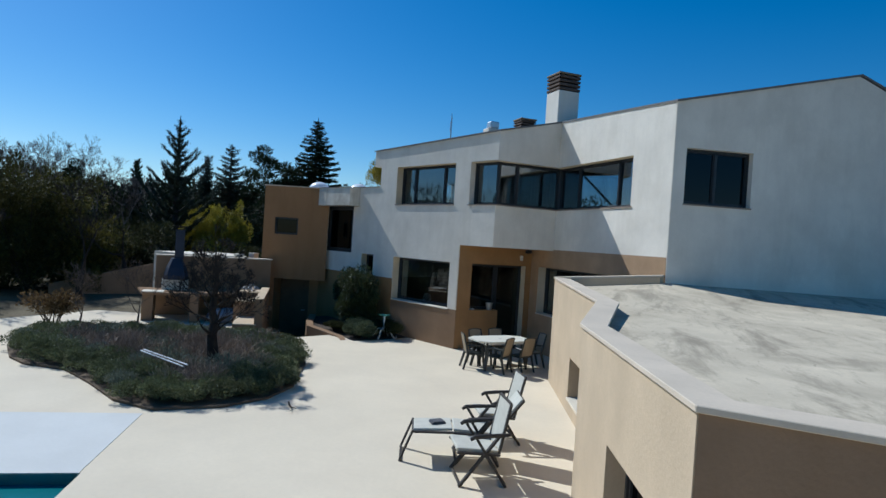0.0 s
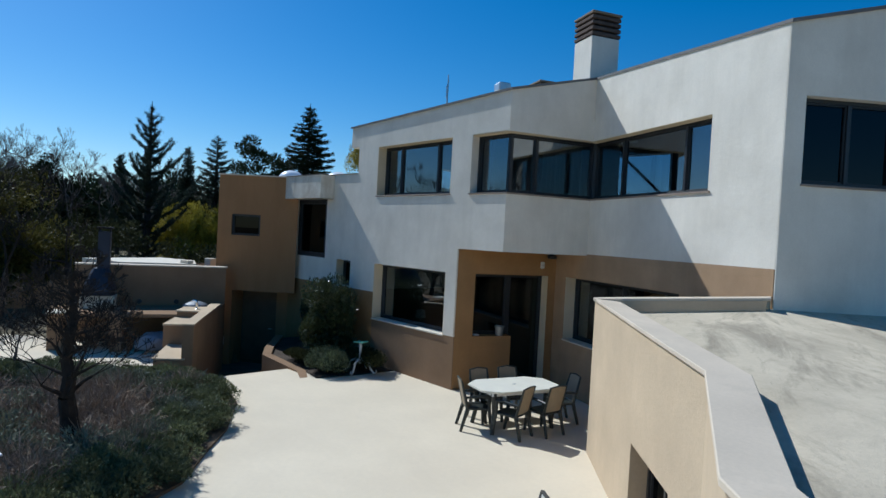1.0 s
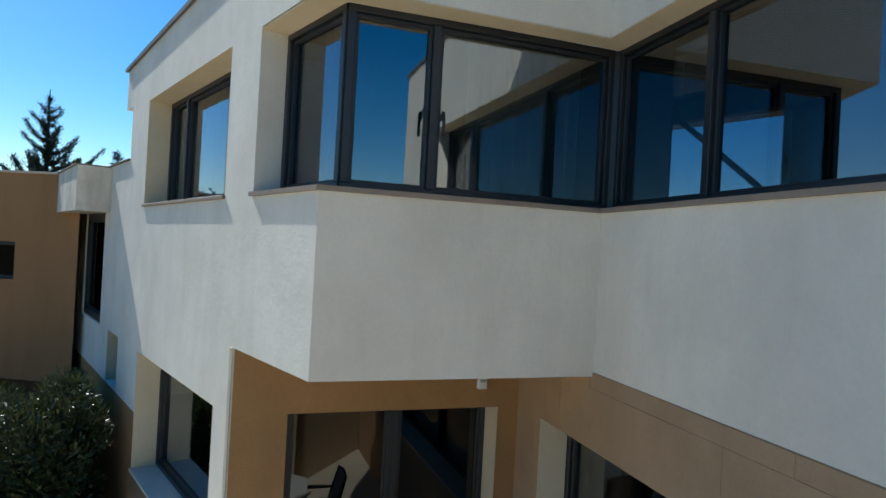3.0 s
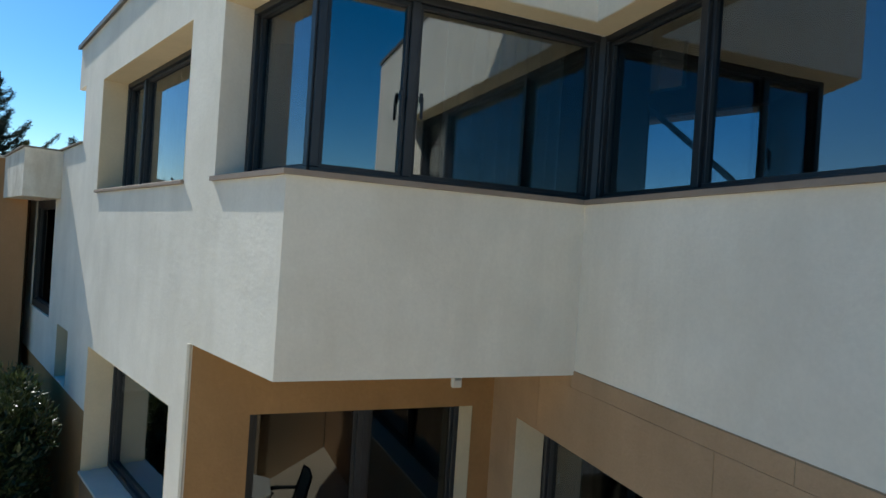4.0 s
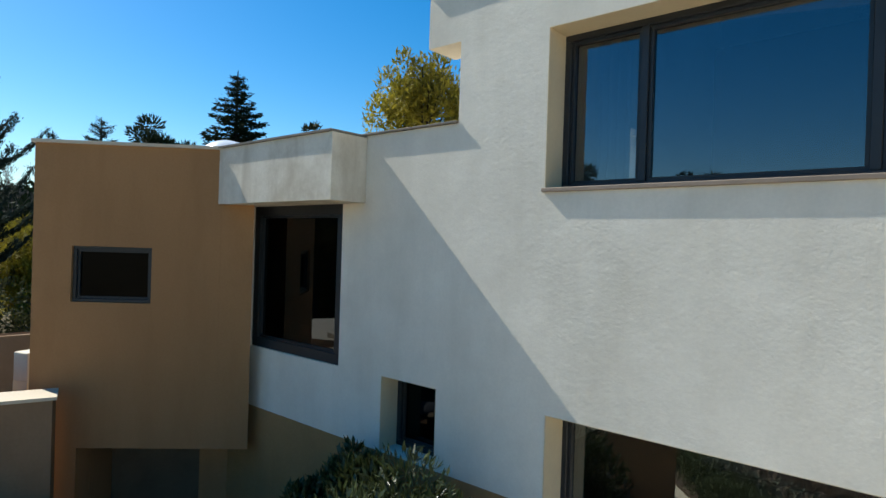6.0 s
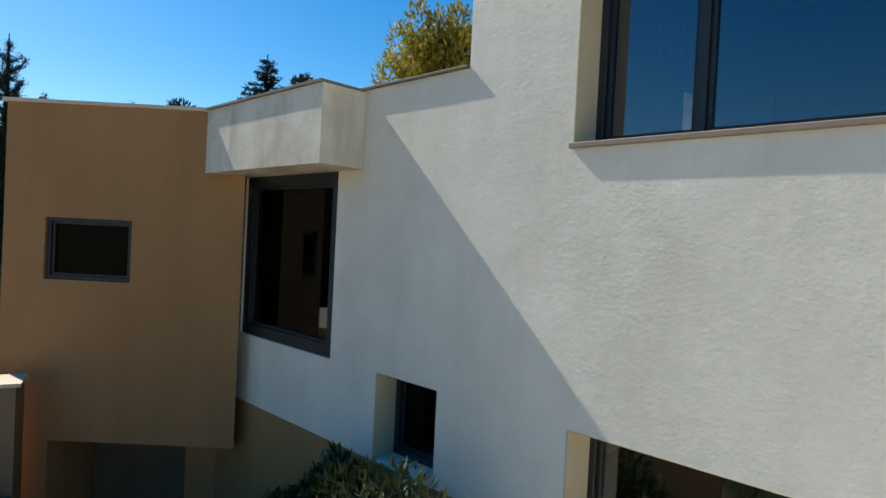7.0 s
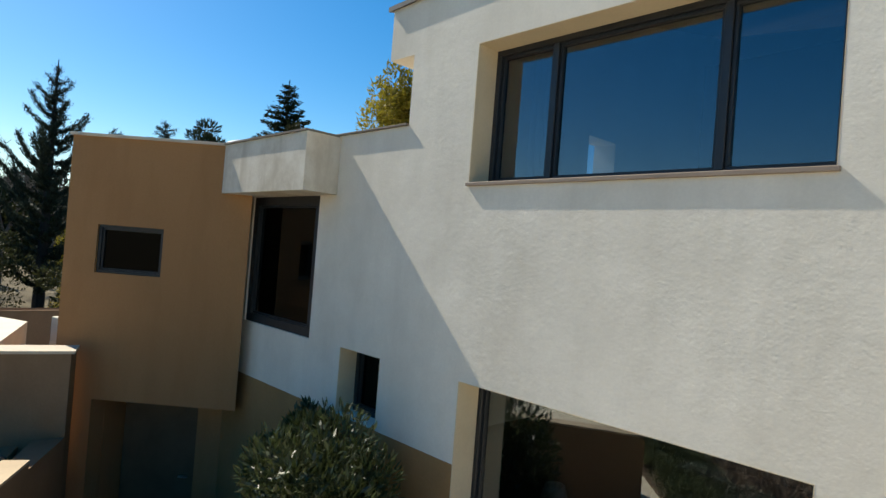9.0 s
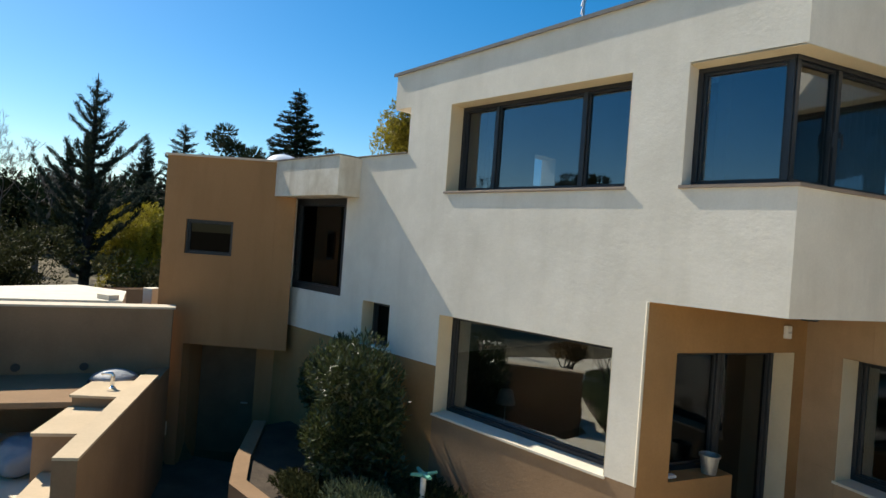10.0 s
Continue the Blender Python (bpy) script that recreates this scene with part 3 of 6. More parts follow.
prism(bm, [(-10.27, 11.40), (-9.10, 11.40), (-8.47, 13.10), (-9.76, 13.66), (-10.55, 11.69)], 2.882, 2.905)
tagged(part("soffit", bm, M_TAN_O), "tan painted soffit under the jutting bay", "soffit", kind="structure")
bm = bmesh.new()
prism(bm, [(-17.4, 11.68), (-10.6, 11.68), (-9.7, 13.75), (-4.7, 11.82), (-1.5, 20.2), (-17.4, 20.2)], -0.15, 0.01)
tagged(part("floor_ground", bm, M_IN_FLOOR), "brown tiled indoor floor", "floor", kind="structure")
bm = bmesh.new()
prism(bm, [(-14.0, 11.75), (-9.3, 11.75), (-8.66, 13.4), (-4.7, 11.9), (-2.6, 17.2), (-14.0, 17.2)], 2.907, 2.915)
tagged(part("floor_parquet", bm, M_IN_FLOOR), "brown wooden floor of the upper rooms", "floor", kind="structure")
wall("wall_inner_ground", wf(-17.3, 16.2, 0), 0.0, 14.3, 0.0, 2.6, 2.6, 0.12, [], M_IN_DARK, "dark panelled indoor wall")
wall("wall_inner_upper", wf(-13.9, 16.95, 0), 0.0, 10.4, 2.892, 6.6, 6.9, 0.12, [(3.58, 4.18, 5.8, 6.4), (3.35, 5.16, 3.8, 5.5)], M_IN_DARK, "dark panelled indoor wall")
wall("wall_inner_cross", wf(-9.95, 16.3, -90), 0.0, 4.5, 2.92, 6.8, 5.8, 0.12, [], M_IN_WALL, "pale plastered indoor wall")
wall("wall_inner_low", wf(-13.9, 16.3, -90), 0.0, 4.55, -0.1, 2.6, 2.6, 0.12, [], M_IN_DARK, "dark panelled indoor wall")

# main roof: a thin zinc-edged slab on the slope, the far slope, and the low flat roof
RIDGE = [(-1.96, 14.80), (-14.45, 18.5)]
bm = bmesh.new()
prism(bm, [(-14.45, 11.325), (-9.03, 11.325), (-8.41, 13.088), (-4.375, 11.455), RIDGE[0], RIDGE[1]], lambda x, y: roof_z(x, y) - 0.045, lambda x, y: roof_z(x, y) + 0.0)
tagged(part("roof", bm, M_ROOF), "low-pitched grey roof with a thin metal edge", "roof", kind="structure")
bm = bmesh.new()
REAR = [(*RIDGE[0], roof_z(*RIDGE[0])), (*RIDGE[1], roof_z(*RIDGE[1])), (-14.45, 20.9, 6.9), (0.40, 17.98, 5.42)]
lo, hi = [bm.verts.new((x, y, z - 0.04)) for x, y, z in REAR], [bm.verts.new(p) for p in REAR]
bm.faces.new(lo[::-1])
bm.faces.new(hi)
for i in range(4):
    bm.faces.new((lo[i - 1], lo[i], hi[i], hi[i - 1]))
tagged(part("roof_rear", bm, M_ROOF), "far slope of the grey roof", "roof", kind="structure")
bm = bmesh.new()
prism(bm, [(-17.65, 11.42), (-14.07, 11.42), (-14.07, 17.0), (-17.65, 17.0)], 4.30, 4.48)
tagged(part("roof_low", bm, M_SCREED), "flat grey roof of the lower house part", "roof", kind="structure")
bm = bmesh.new()
box(bm, pose(-15.85, 11.505, 4.56), 3.6, 0.35, 0.02, 0.004)
tagged(part("coping", bm, M_COPING_D), "thin weathered stone coping on the low wall", "coping", kind="structure")
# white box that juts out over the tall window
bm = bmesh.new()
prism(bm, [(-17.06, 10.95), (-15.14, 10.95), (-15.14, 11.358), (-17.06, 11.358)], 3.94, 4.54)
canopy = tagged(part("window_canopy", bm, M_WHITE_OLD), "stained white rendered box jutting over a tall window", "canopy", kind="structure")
bm = bmesh.new()
prism(bm, [(-17.1, 10.925), (-15.135, 10.925), (-15.135, 11.34), (-17.1, 11.34)], 4.542, 4.562)
part("coping", bm, M_COPING_D, canopy, "weathered stone coping")

# brown tower
wall("wall_tower", TW, 0.0, 1.95, -1.0, 4.53, 4.53, 0.3, [(0.40, 1.23, 2.84, 3.44), (0.5, 1.95, -1.1, 1.27)], M_STONE, "brown rendered tower wall in shade")
bm = bmesh.new()
prism(bm, [tuple(on(TW, s, y)[:2]) for s, y in ((1.952, -0.004), (2.30, -0.004), (1.952, 0.34))], 1.27, 4.53)
tagged(part("tower_corner", bm, M_STONE), "brown rendered corner of the tower", "wall", kind="structure")
bm = bmesh.new()
prism(bm, [tuple(on(TW, s, y)[:2]) for s, y in ((0, 0.305), (1.9, 0.305), (1.6, 3.0), (0, 3.0))], 1.27, 4.52)
tagged(part("tower_body", bm, M_TAN), "tan rendered tower", "wall", kind="structure")
bm = bmesh.new()
prism(bm, [tuple(on(TW, s, y)[:2]) for s, y in ((0, 0.85), (2.3, 0.85), (2.3, 3.0), (0, 3.0))], -1.0, 1.27)
prism(bm, [tuple(on(TW, s, y)[:2]) for s, y in ((0.0, 0.31), (0.5, 0.31), (0.5, 0.86), (0.0, 0.86))], -1.0, 1.27)
prism(bm, [tuple(on(TW, s, y)[:2]) for s, y in ((1.62, 0.55), (2.3, 0.55), (2.3, 0.86), (1.62, 0.86))], -1.0, 1.27)
tagged(part("tower_base", bm, M_STONE), "tan rendered recess at the foot of the tower", "wall", kind="structure")
bm = bmesh.new()
prism(bm, [tuple(on(TW, s, y)[:2]) for s, y in ((-0.03, -0.03), (2.33, -0.03), (1.95, 0.32), (1.65, 3.03), (-0.03, 3.03))], 4.53, 4.565)
tagged(part("coping", bm, M_COPING), "thin stone coping on the tower", "coping", kind="structure")
door = thing("door_2", "closed brown door in a shaded recess", "door", kind="structure")
bm = bmesh.new()
box(bm, TW @ Matrix.Translation((1.06, 0.83, -0.86)), 1.1, 0.05, 2.12, 0.006)
part("door_leaf", bm, M_DOOR_T, door)
bm = bmesh.new()
bar(bm, on(TW, 1.45, 0.76, 0.1), on(TW, 1.33, 0.76, 0.1), 0.025)
part("door_handle", bm, M_METAL, door)

# ---- windows and doors ----
window("window_1", W1, *A_H, 0.24, [-12.62, -11.32], "three-part window with a dark frame, blue with reflected sky", sill=(0.026, 0.03, M_SILL))
window("window_2", W1, -10.05, -9.215, 4.0, 5.15, 0.2, [], "corner window's narrow side light with a dark frame")
window("window_3", W2, 0.145, 2.05, 4.0, 5.15, 0.2, [0.72], "corner window with a dark frame and pale curtains behind", glass=M_GLASS_COAT)
handle_win = bpy.data.objects["window_3"]
for s_ in (0.655, 0.785):
    bm = bmesh.new()
    box(bm, W2 @ Matrix.Translation((s_, 0.205, 4.50)), 0.022, 0.02, 0.06, 0.004)
    box(bm, W2 @ Matrix.Translation((s_, 0.185, 4.40)), 0.018, 0.018, 0.14, 0.005)
    part("handle", bm, M_FRAME, handle_win)
window("window_4", W3, -0.19, 3.08, 4.0, 5.15, 0.2, [0.72, 2.35], "long ribbon window with a dark frame")
window("window_5", W1, *C_H, 0.26, [], "large single-pane picture window with a dark frame", glass=M_GLASS_COAT, sill=(0.02, 0.03, M_PALE))
window("window_6", W1, D_H[0], D_H[1], D_H[2], D_H[3], 0.03, [], "tall dark-framed fixed window", glass=M_GLASS_GREY, fw=0.105)
window("window_7", W1, *S_H, 0.22, [], "small dark window above a bush", glass=M_GLASS_DARK)
window("window_8", W4, 0.27, 1.75, 4.04, 5.19, 0.14, [1.0], "dark two-part window in the shaded gable", glass=M_GLASS_DARK, sill=(0.03, 0.03, M_SILL))
window("window_9", TW, 0.40, 1.23, 2.84, 3.44, 0.04, [], "small dark window in the tower", glass=M_GLASS_DARK, fw=0.036)
window("window_10", DW, 0.40, 1.29, 1.09, 2.38, 0.25, [], "dark-framed side light beside the terrace door", glass=M_GLASS_DOOR)
window("door_1", DW, 1.29, 2.12, 0.01, 2.38, 0.25, [], "dark-framed glazed terrace door", glass=M_GLASS_DOOR)
window("window_11", W3L, -0.72, 2.62, 1.1, 2.4, 0.25, [0.9], "wide dark-framed window below the wing", glass=M_GLASS_COAT, sill=(0.02, 0.03, M_PALE))


def lining(name, m, s, z0, z1, deep, sgn, material, label):
    """A pale painted reveal beside an opening."""
    bm = bmesh.new()
    box(bm, m @ Matrix.Translation((s + sgn * 0.003, deep / 2 - 0.002, z0)), 0.006, deep, z1 - z0)
    tagged(part(name, bm, material), label, "trim", kind="structure")


lining("trim_1", DW, 2.115, 0.0, 2.38, 0.25, -1, M_CREAM, "pale painted door reveal")
lining("trim_2", W3L, -0.715, 1.1, 2.4, 0.24, 1, M_CREAM, "pale painted window reveal")
lining("trim_3", W1, -13.165, 1.08, 2.375, 0.25, 1, M_CREAM, "pale painted window reveal")
# post where the two ribbon windows meet
bm = bmesh.new()
box(bm, wf(-8.545, 13.40, 24, 4.003), 0.17, 0.12, 1.14, 0.006)
tagged(part("trim_9", bm, M_FRAME), "dark anthracite corner post of the ribbon window", "trim", kind="structure")
# cream painted reveals of the openings in the white walls


def reveal(name, m, s0, s1, z0, z1, deep, left=True, right=True):
    bm = bmesh.new()
    box(bm, m @ Matrix.Translation(((s0 + s1) / 2, deep / 2 - 0.001, z1 - 0.005)), s1 - s0 - 0.002, deep, 0.004)
    for use, s in ((left, s0 + 0.003), (right, s1 - 0.003)):
        if use:
            box(bm, m @ Matrix.Translation((s, deep / 2 - 0.001, z0 + 0.004)), 0.004, deep, z1 - z0 - 0.01)
    tagged(part(name, bm, M_CREAM), "cream painted reveal of a window opening", "trim", kind="structure")


reveal("trim_5", W1, *A_H, 0.235)
reveal("trim_6", W1, *C_H, 0.255, left=False)
reveal("trim_7", W1, *S_H, 0.215)
bm = bmesh.new()
pts = [on(W1, -10.05, 0.002), on(W1, -9.07, 0.002), on(W2, 1.868, 0.002), on(W3, 3.08, 0.002), on(W3, 3.08, 0.20), on(W3, -0.16, 0.20), on(W2, 0.16, 0.20), on(W1, -10.05, 0.20)]
prism(bm, [tuple(p[:2]) for p in pts], 5.142, 5.147)
tagged(part("trim_8", bm, M_CREAM), "cream painted head of the corner window", "trim", kind="structure")
# pale corner beads of the plaster
bm = bmesh.new()
box(bm, W1 @ Matrix.Translation((-10.292, -0.002, 1.08)) @ Matrix.Rotation(radians(45), 4, 'Z'), 0.024, 0.024, 1.80, 0.003)
tagged(part("trim_4", bm, M_PALE), "thin pale plaster corner bead", "trim", kind="structure")
# corner board of the sill that follows the bay
bm = bmesh.new()
pts = [on(W1, -10.07, -0.026), on(W1, -9.05, -0.026), on(W2, 1.84, -0.026), on(W3, 3.12, -0.026), on(W3, 3.12, 0.22), on(W3, -0.18, 0.22), on(W2, 0.16, 0.22), on(W1, -10.07, 0.22)]
prism(bm, [tuple(p[:2]) for p in pts], 3.972, 4.002)
tagged(part("window_sill", bm, M_SILL), "brown stone sill under the corner window", "sill", kind="structure")

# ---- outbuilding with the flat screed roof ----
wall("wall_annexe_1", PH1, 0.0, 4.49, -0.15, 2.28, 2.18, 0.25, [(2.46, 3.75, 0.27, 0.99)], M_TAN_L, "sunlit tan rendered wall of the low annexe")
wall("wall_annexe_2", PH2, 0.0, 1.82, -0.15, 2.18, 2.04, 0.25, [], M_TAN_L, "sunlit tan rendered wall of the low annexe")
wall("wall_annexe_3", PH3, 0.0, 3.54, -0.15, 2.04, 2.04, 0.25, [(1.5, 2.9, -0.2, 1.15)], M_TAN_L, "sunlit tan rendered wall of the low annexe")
# faces away from the sun: its shade is painted in with the darker tan
wall("wall_annexe_4", PH4, 0.0, 6.5, -0.15, 2.04, 2.04, 0.25, [], M_TAN, "tan rendered wall of the low annexe, shade put into a darker tan")
window("window_12", PH1, 2.46, 3.75, 0.27, 0.99, 0.2, [3.06], "low dark window set deep in the annexe wall", glass=M_GLASS_DARK, sill=(0.02, 0.04, M_PALE))
window("door_3", PH3, 1.5, 2.9, 0.0, 1.15, 0.2, [2.2], "dark-framed glazed opening in the annexe", glass=M_GLASS_DARK)
bm = bmesh.new()
rp = [(-6.32, 10.78, 2.14), (-3.28, 7.65, 2.05), (-2.42, 5.95, 1.97), (-0.05, 3.58, 1.97), (6.0, 5.7, 1.97), (4.5, 14.0, 2.15), (0.6, 18.3, 2.25), (-1.96, 14.78, 2.32), (-4.45, 11.46, 2.39)]
lo = [bm.verts.new((x, y, z - 0.2)) for x, y, z in rp]
hi = [bm.verts.new(p) for p in rp]
f = bm.faces.new(hi)
bm.faces.new(lo[::-1])
rim_ = [bm.verts.new((x, y, z - 0.002)) for x, y, z in rp]
for i in range(len(rp)):
    bm.faces.new((lo[i - 1], lo[i], rim_[i], rim_[i - 1]))
bmesh.ops.triangulate(bm, faces=[f])
tagged(part("roof_annexe", bm, M_SCREED, smooth=True), "weathered grey cement roof with dark stains", "roof", kind="structure")


def coping(pts, width, label="pale stone coping on the annexe parapet"):
    """One mitred coping along points (x, y, z); width is inwards, to the left-hand side."""
    n = len(pts)
    ds = [Vector((pts[i + 1][0] - pts[i][0], pts[i + 1][1] - pts[i][1])).normalized() for i in range(n - 1)]
    ns = [Vector((-d.y, d.x)) for d in ds]
    rows = []
    bm = bmesh.new()
    for i, (x, y, z) in enumerate(pts):
        a, b = ns[max(i - 1, 0)], ns[min(i, n - 2)]
        mitre = (a + b) / (1 + a.dot(b))
        rows.append([bm.verts.new((x + mitre.x * o, y + mitre.y * o, z + dz)) for o, dz in ((-0.03, 0), (width, 0), (width, 0.04), (-0.03, 0.045))])
    for r0, r1 in zip(rows, rows[1:]):
        for k in range(4):
            bm.faces.new((r0[k - 1], r0[k], r1[k], r1[k - 1]))
    bm.faces.new(rows[0])
    bm.faces.new(rows[-1][::-1])
    bmesh.ops.bevel(bm, geom=bm.edges[:], offset=0.006, affect="EDGES")
    tagged(part("coping", bm, M_COPING), label, "coping", kind="structure")


coping([(-6.57, 10.70, 2.28), (-3.44, 7.48, 2.18), (-2.63, 5.85, 2.042), (-0.15, 3.31, 2.04), (6.0, 5.43, 2.04)], 0.29)
# back parapet between the annexe roof and the recess
bm = bmesh.new()
prism(bm, [(-6.56, 10.74), (-6.40, 10.56), (-4.40, 11.26), (-4.43, 11.48)], 0.0, lambda x, y: 2.28 + 0.105 * (x + 6.56))
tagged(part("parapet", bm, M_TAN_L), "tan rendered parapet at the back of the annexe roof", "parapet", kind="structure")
coping([(-4.425, 11.47, 2.51), (-6.55, 10.72, 2.282)], 0.2)

# ---- cladding pieces of the recess wall and the tower ----


def panels(parent, m, s0, s1, z0, z1, w, h, holes, seed, lift=0.012, gap=0.006, material=None):
    """Stone slabs in running bond, each a piece of its own, left out where an opening is."""
    rnd = random.Random(seed)
    z, row = z0, 0
    while z < z1 - 0.02:
        zt = min(z + h, z1)
        s = s0 - (w * 0.5 if row % 2 else 0)
        while s < s1 - 0.01:
            a, b = max(s, s0), min(s + w, s1)
            spans = [(a, b, z, zt)]
            for hs0, hs1, hz0, hz1 in holes:
                nxt = []
                for p, q, zl, zh in spans:
                    if q <= hs0 or p >= hs1 or zh <= hz0 or zl >= hz1:
                        nxt.append((p, q, zl, zh))
                        continue
                    if p < hs0:
                        nxt.append((p, hs0, zl, zh))
                    if q > hs1:
                        nxt.append((hs1, q, zl, zh))
                    p2, q2 = max(p, hs0), min(q, hs1)
                    if zl < hz0:
                        nxt.append((p2, q2, zl, hz0))
                    if zh > hz1:
                        nxt.append((p2, q2, hz1, zh))
                spans = nxt
            for p, q, zl, zh in spans:
                if q - p < 0.03 or zh - zl < 0.02:
                    continue
                bm = bmesh.new()
                off = lift + rnd.uniform(-0.0015, 0.0015)
                box(bm, m @ Matrix.Translation(((p + q) / 2, -off / 2 + 0.002, zl + gap / 2)), q - p - gap, off + 0.004, zh - zl - gap)
                part("stone_panel", bm, material or M_STONE, parent)
            s += w
        z, row = zt, row + 1


# ---- things on the roofs ----


def chimney(name, label, m, a, h, cap, body_mat, slats=4):
    c = thing(name, label, "chimney")
    bm = bmesh.new()
    box(bm, m, a, a, h, 0.01)
    part("shaft", bm, body_mat, c)
    if cap:
        for i in range(slats):
            bm = bmesh.new()
            z = h + 0.02 + i * cap / slats
            box(bm, m @ Matrix.Translation((0, 0, z)), a + 0.03, a + 0.03, cap / slats * 0.62, 0.008)
            part("louvre", bm, M_BRICK, c, "brown brick louvre")
        bm = bmesh.new()
        box(bm, m @ Matrix.Translation((0, 0, h)), a * 0.8, a * 0.8, cap)
        part("flue", bm, M_DARKHOLE, c)
        bm = bmesh.new()
        box(bm, m @ Matrix.Translation((0, 0, h + cap + 0.01)), a + 0.06, a + 0.06, 0.05, 0.01)
        part("cap", bm, M_JOINT, c, "dark stone cap")
    return c


chimney("chimney", "tall white rendered chimney with brown brick louvres", wf(-8.97, 13.82, -22.0, 6.2), 0.66, 1.20, 0.45, M_WHITE)
chimney("chimney", "short brown brick chimney on the roof", wf(-10.95, 14.6, -22.0, 6.4), 0.50, 0.12, 0.42, M_BRICK, 5)
vent = thing("roof_vent", "small white box vent with a metal cowl", "vent")
bm = bmesh.new()
box(bm, wf(-10.57, 12.62, -22, 6.08), 0.40, 0.34, 0.24, 0.02)
part("body", bm, M_WHITE, vent)
bm = bmesh.new()
box(bm, wf(-10.53, 12.65, -22, 6.322), 0.30, 0.28, 0.20, 0.03)
part("cowl", bm, M_METAL, vent, "pale metal cowl")
ant = thing("antenna", "thin roof antenna mast", "antenna")
bm = bmesh.new()
tube(bm, [(-11.89, 12.26, 6.0), (-11.89, 12.26, 6.85)], [0.022, 0.012], 6)
part("mast", bm, M_METAL, ant)
for i, z in enumerate((6.42, 6.52, 6.63)):
    bm = bmesh.new()
    tube(bm, [(-11.89, 12.26 - 0.05, z - 0.1), (-11.89, 12.26 + 0.03, z + 0.09)], 0.012, 5)
    part("dipole", bm, M_METAL, ant)


def dome(x, y, z, r):
    d = thing("skylight", "white translucent dome skylight on the flat roof", "skylight", group="skylights")
    bm = bmesh.new()
    lathe(bm, pose(x, y, z), [(r, 0), (r, 0.08)], 28)
    part("curb", bm, M_METAL, d)
    bm = bmesh.new()
    lathe(bm, pose(x, y, z + 0.081), [(r * 0.97 * math.cos(a * math.pi / 16), 0.75 * r * math.sin(a * math.pi / 16)) for a in range(8)], 28)
    part("dome", bm, M_DOME, d, smooth=True)


dome(-18.6, 11.9, 4.52, 0.42)
dome(-17.0, 12.6, 4.48, 0.42)

# wall lamp and white box under the bay
lamp = thing("wall_lamp", "small dark bulkhead lamp under the bay", "lamp")
bm = bmesh.new()
lathe(bm, DW @ pose(2.10, -0.15, 2.755), [(0.04, 0.012), (0.075, 0.0), (0.098, 0.015), (0.10, 0.06), (0.06, 0.10)], 24)
part("shade", bm, M_FRAME, lamp)
bm = bmesh.new()
box(bm, DW @ Matrix.Translation((2.10, -0.05, 2.79)), 0.05, 0.10, 0.05, 0.008)
part("bracket", bm, M_FRAME, lamp)
alarm = thing("alarm_box", "small white box on the recess wall", "alarm box")
bm = bmesh.new()
box(bm, DW @ Matrix.Translation((1.95, -0.025, 2.54)), 0.08, 0.05, 0.14, 0.01, 2)
part("case", bm, M_PLASTIC_W, alarm)
bm = bmesh.new()
box(bm, DW @ Matrix.Translation((1.95, -0.053, 2.60)), 0.05, 0.008, 0.02)
part("grille", bm, M_METAL, alarm)

# white pot on the sill in the recess
pot = thing("plant_pot", "dull metal bucket standing on the window ledge", "pot")
bm = bmesh.new()
lathe(bm, DW @ pose(1.06, 0.10, 1.09), [(0.075, 0.0), (0.095, 0.17), (0.108, 0.175), (0.108, 0.2), (0.095, 0.2), (0.09, 0.17), (0.072, 0.02)], 24)
part("body", bm, M_TIN, pot, smooth=False)
bm = bmesh.new()
box(bm, DW @ Matrix.Translation((0.52, 0.1, 1.09)), 0.12, 0.08, 0.03, 0.008)
tagged(part("dish", bm, M_PLASTIC_W), "small pale dish on the window ledge", "dish")

# ---- indoor things that show through the panes ----


def curtain(m, s0, s1, z0, z1, label, waves=9):
    c = bmesh.new()
    n = waves * 8
    rows = []
    for z in (z0, z1):
        rows.append([c.verts.new(m @ Vector((s0 + (s1 - s0) * i / n, 0.045 * math.sin(i / n * waves * math.tau) + 0.01 * math.sin(i * 0.9), z))) for i in range(n + 1)])
    for i in range(n):
        c.faces.new((rows[0][i], rows[0][i + 1], rows[1][i + 1], rows[1][i]))
    ob = part("curtain", c, M_CURTAIN, smooth=True)
    so = ob.modifiers.new("thick", "SOLIDIFY")
    so.thickness = 0.004
    return tagged(ob, label, "curtain", group="curtains")


curtain(W2 @ Matrix.Translation((0, 0.5, 0)), 1.05, 1.95, 2.917, 5.4, "pale hanging curtain behind the corner window")
curtain(wf(-14, 12.0, 0), 0.85, 1.12, 2.917, 5.4, "pale gathered curtain beside the upper window", 4)
curtain(DW @ Matrix.Translation((0, 0.6, 0)), 1.6, 1.95, 0.012, 2.5, "pale gathered curtain behind the door", 4)


def cabinet(name, label, m, sx, sy, sz, doors=2):
    c = thing(name, label, "cabinet")
    bm = bmesh.new()
    box(bm, m, sx, sy, sz, 0.01)
    part("body", bm, M_IN_DARK, c)
    for i in range(doors):
        bm = bmesh.new()
        w = sx / doors
        box(bm, m @ Matrix.Translation((-sx / 2 + w * (i + 0.5), -sy / 2 - 0.011, 0.08)), w - 0.02, 0.02, sz - 0.12, 0.004)
        d = part("door", bm, M_IN_DARK, c)
        bm = bmesh.new()
        box(bm, m @ Matrix.Translation((-sx / 2 + w * (i + 0.85), -sy / 2 - 0.03, sz * 0.5)), 0.015, 0.02, 0.12)
        part("handle", bm, M_METAL, d)
    return c


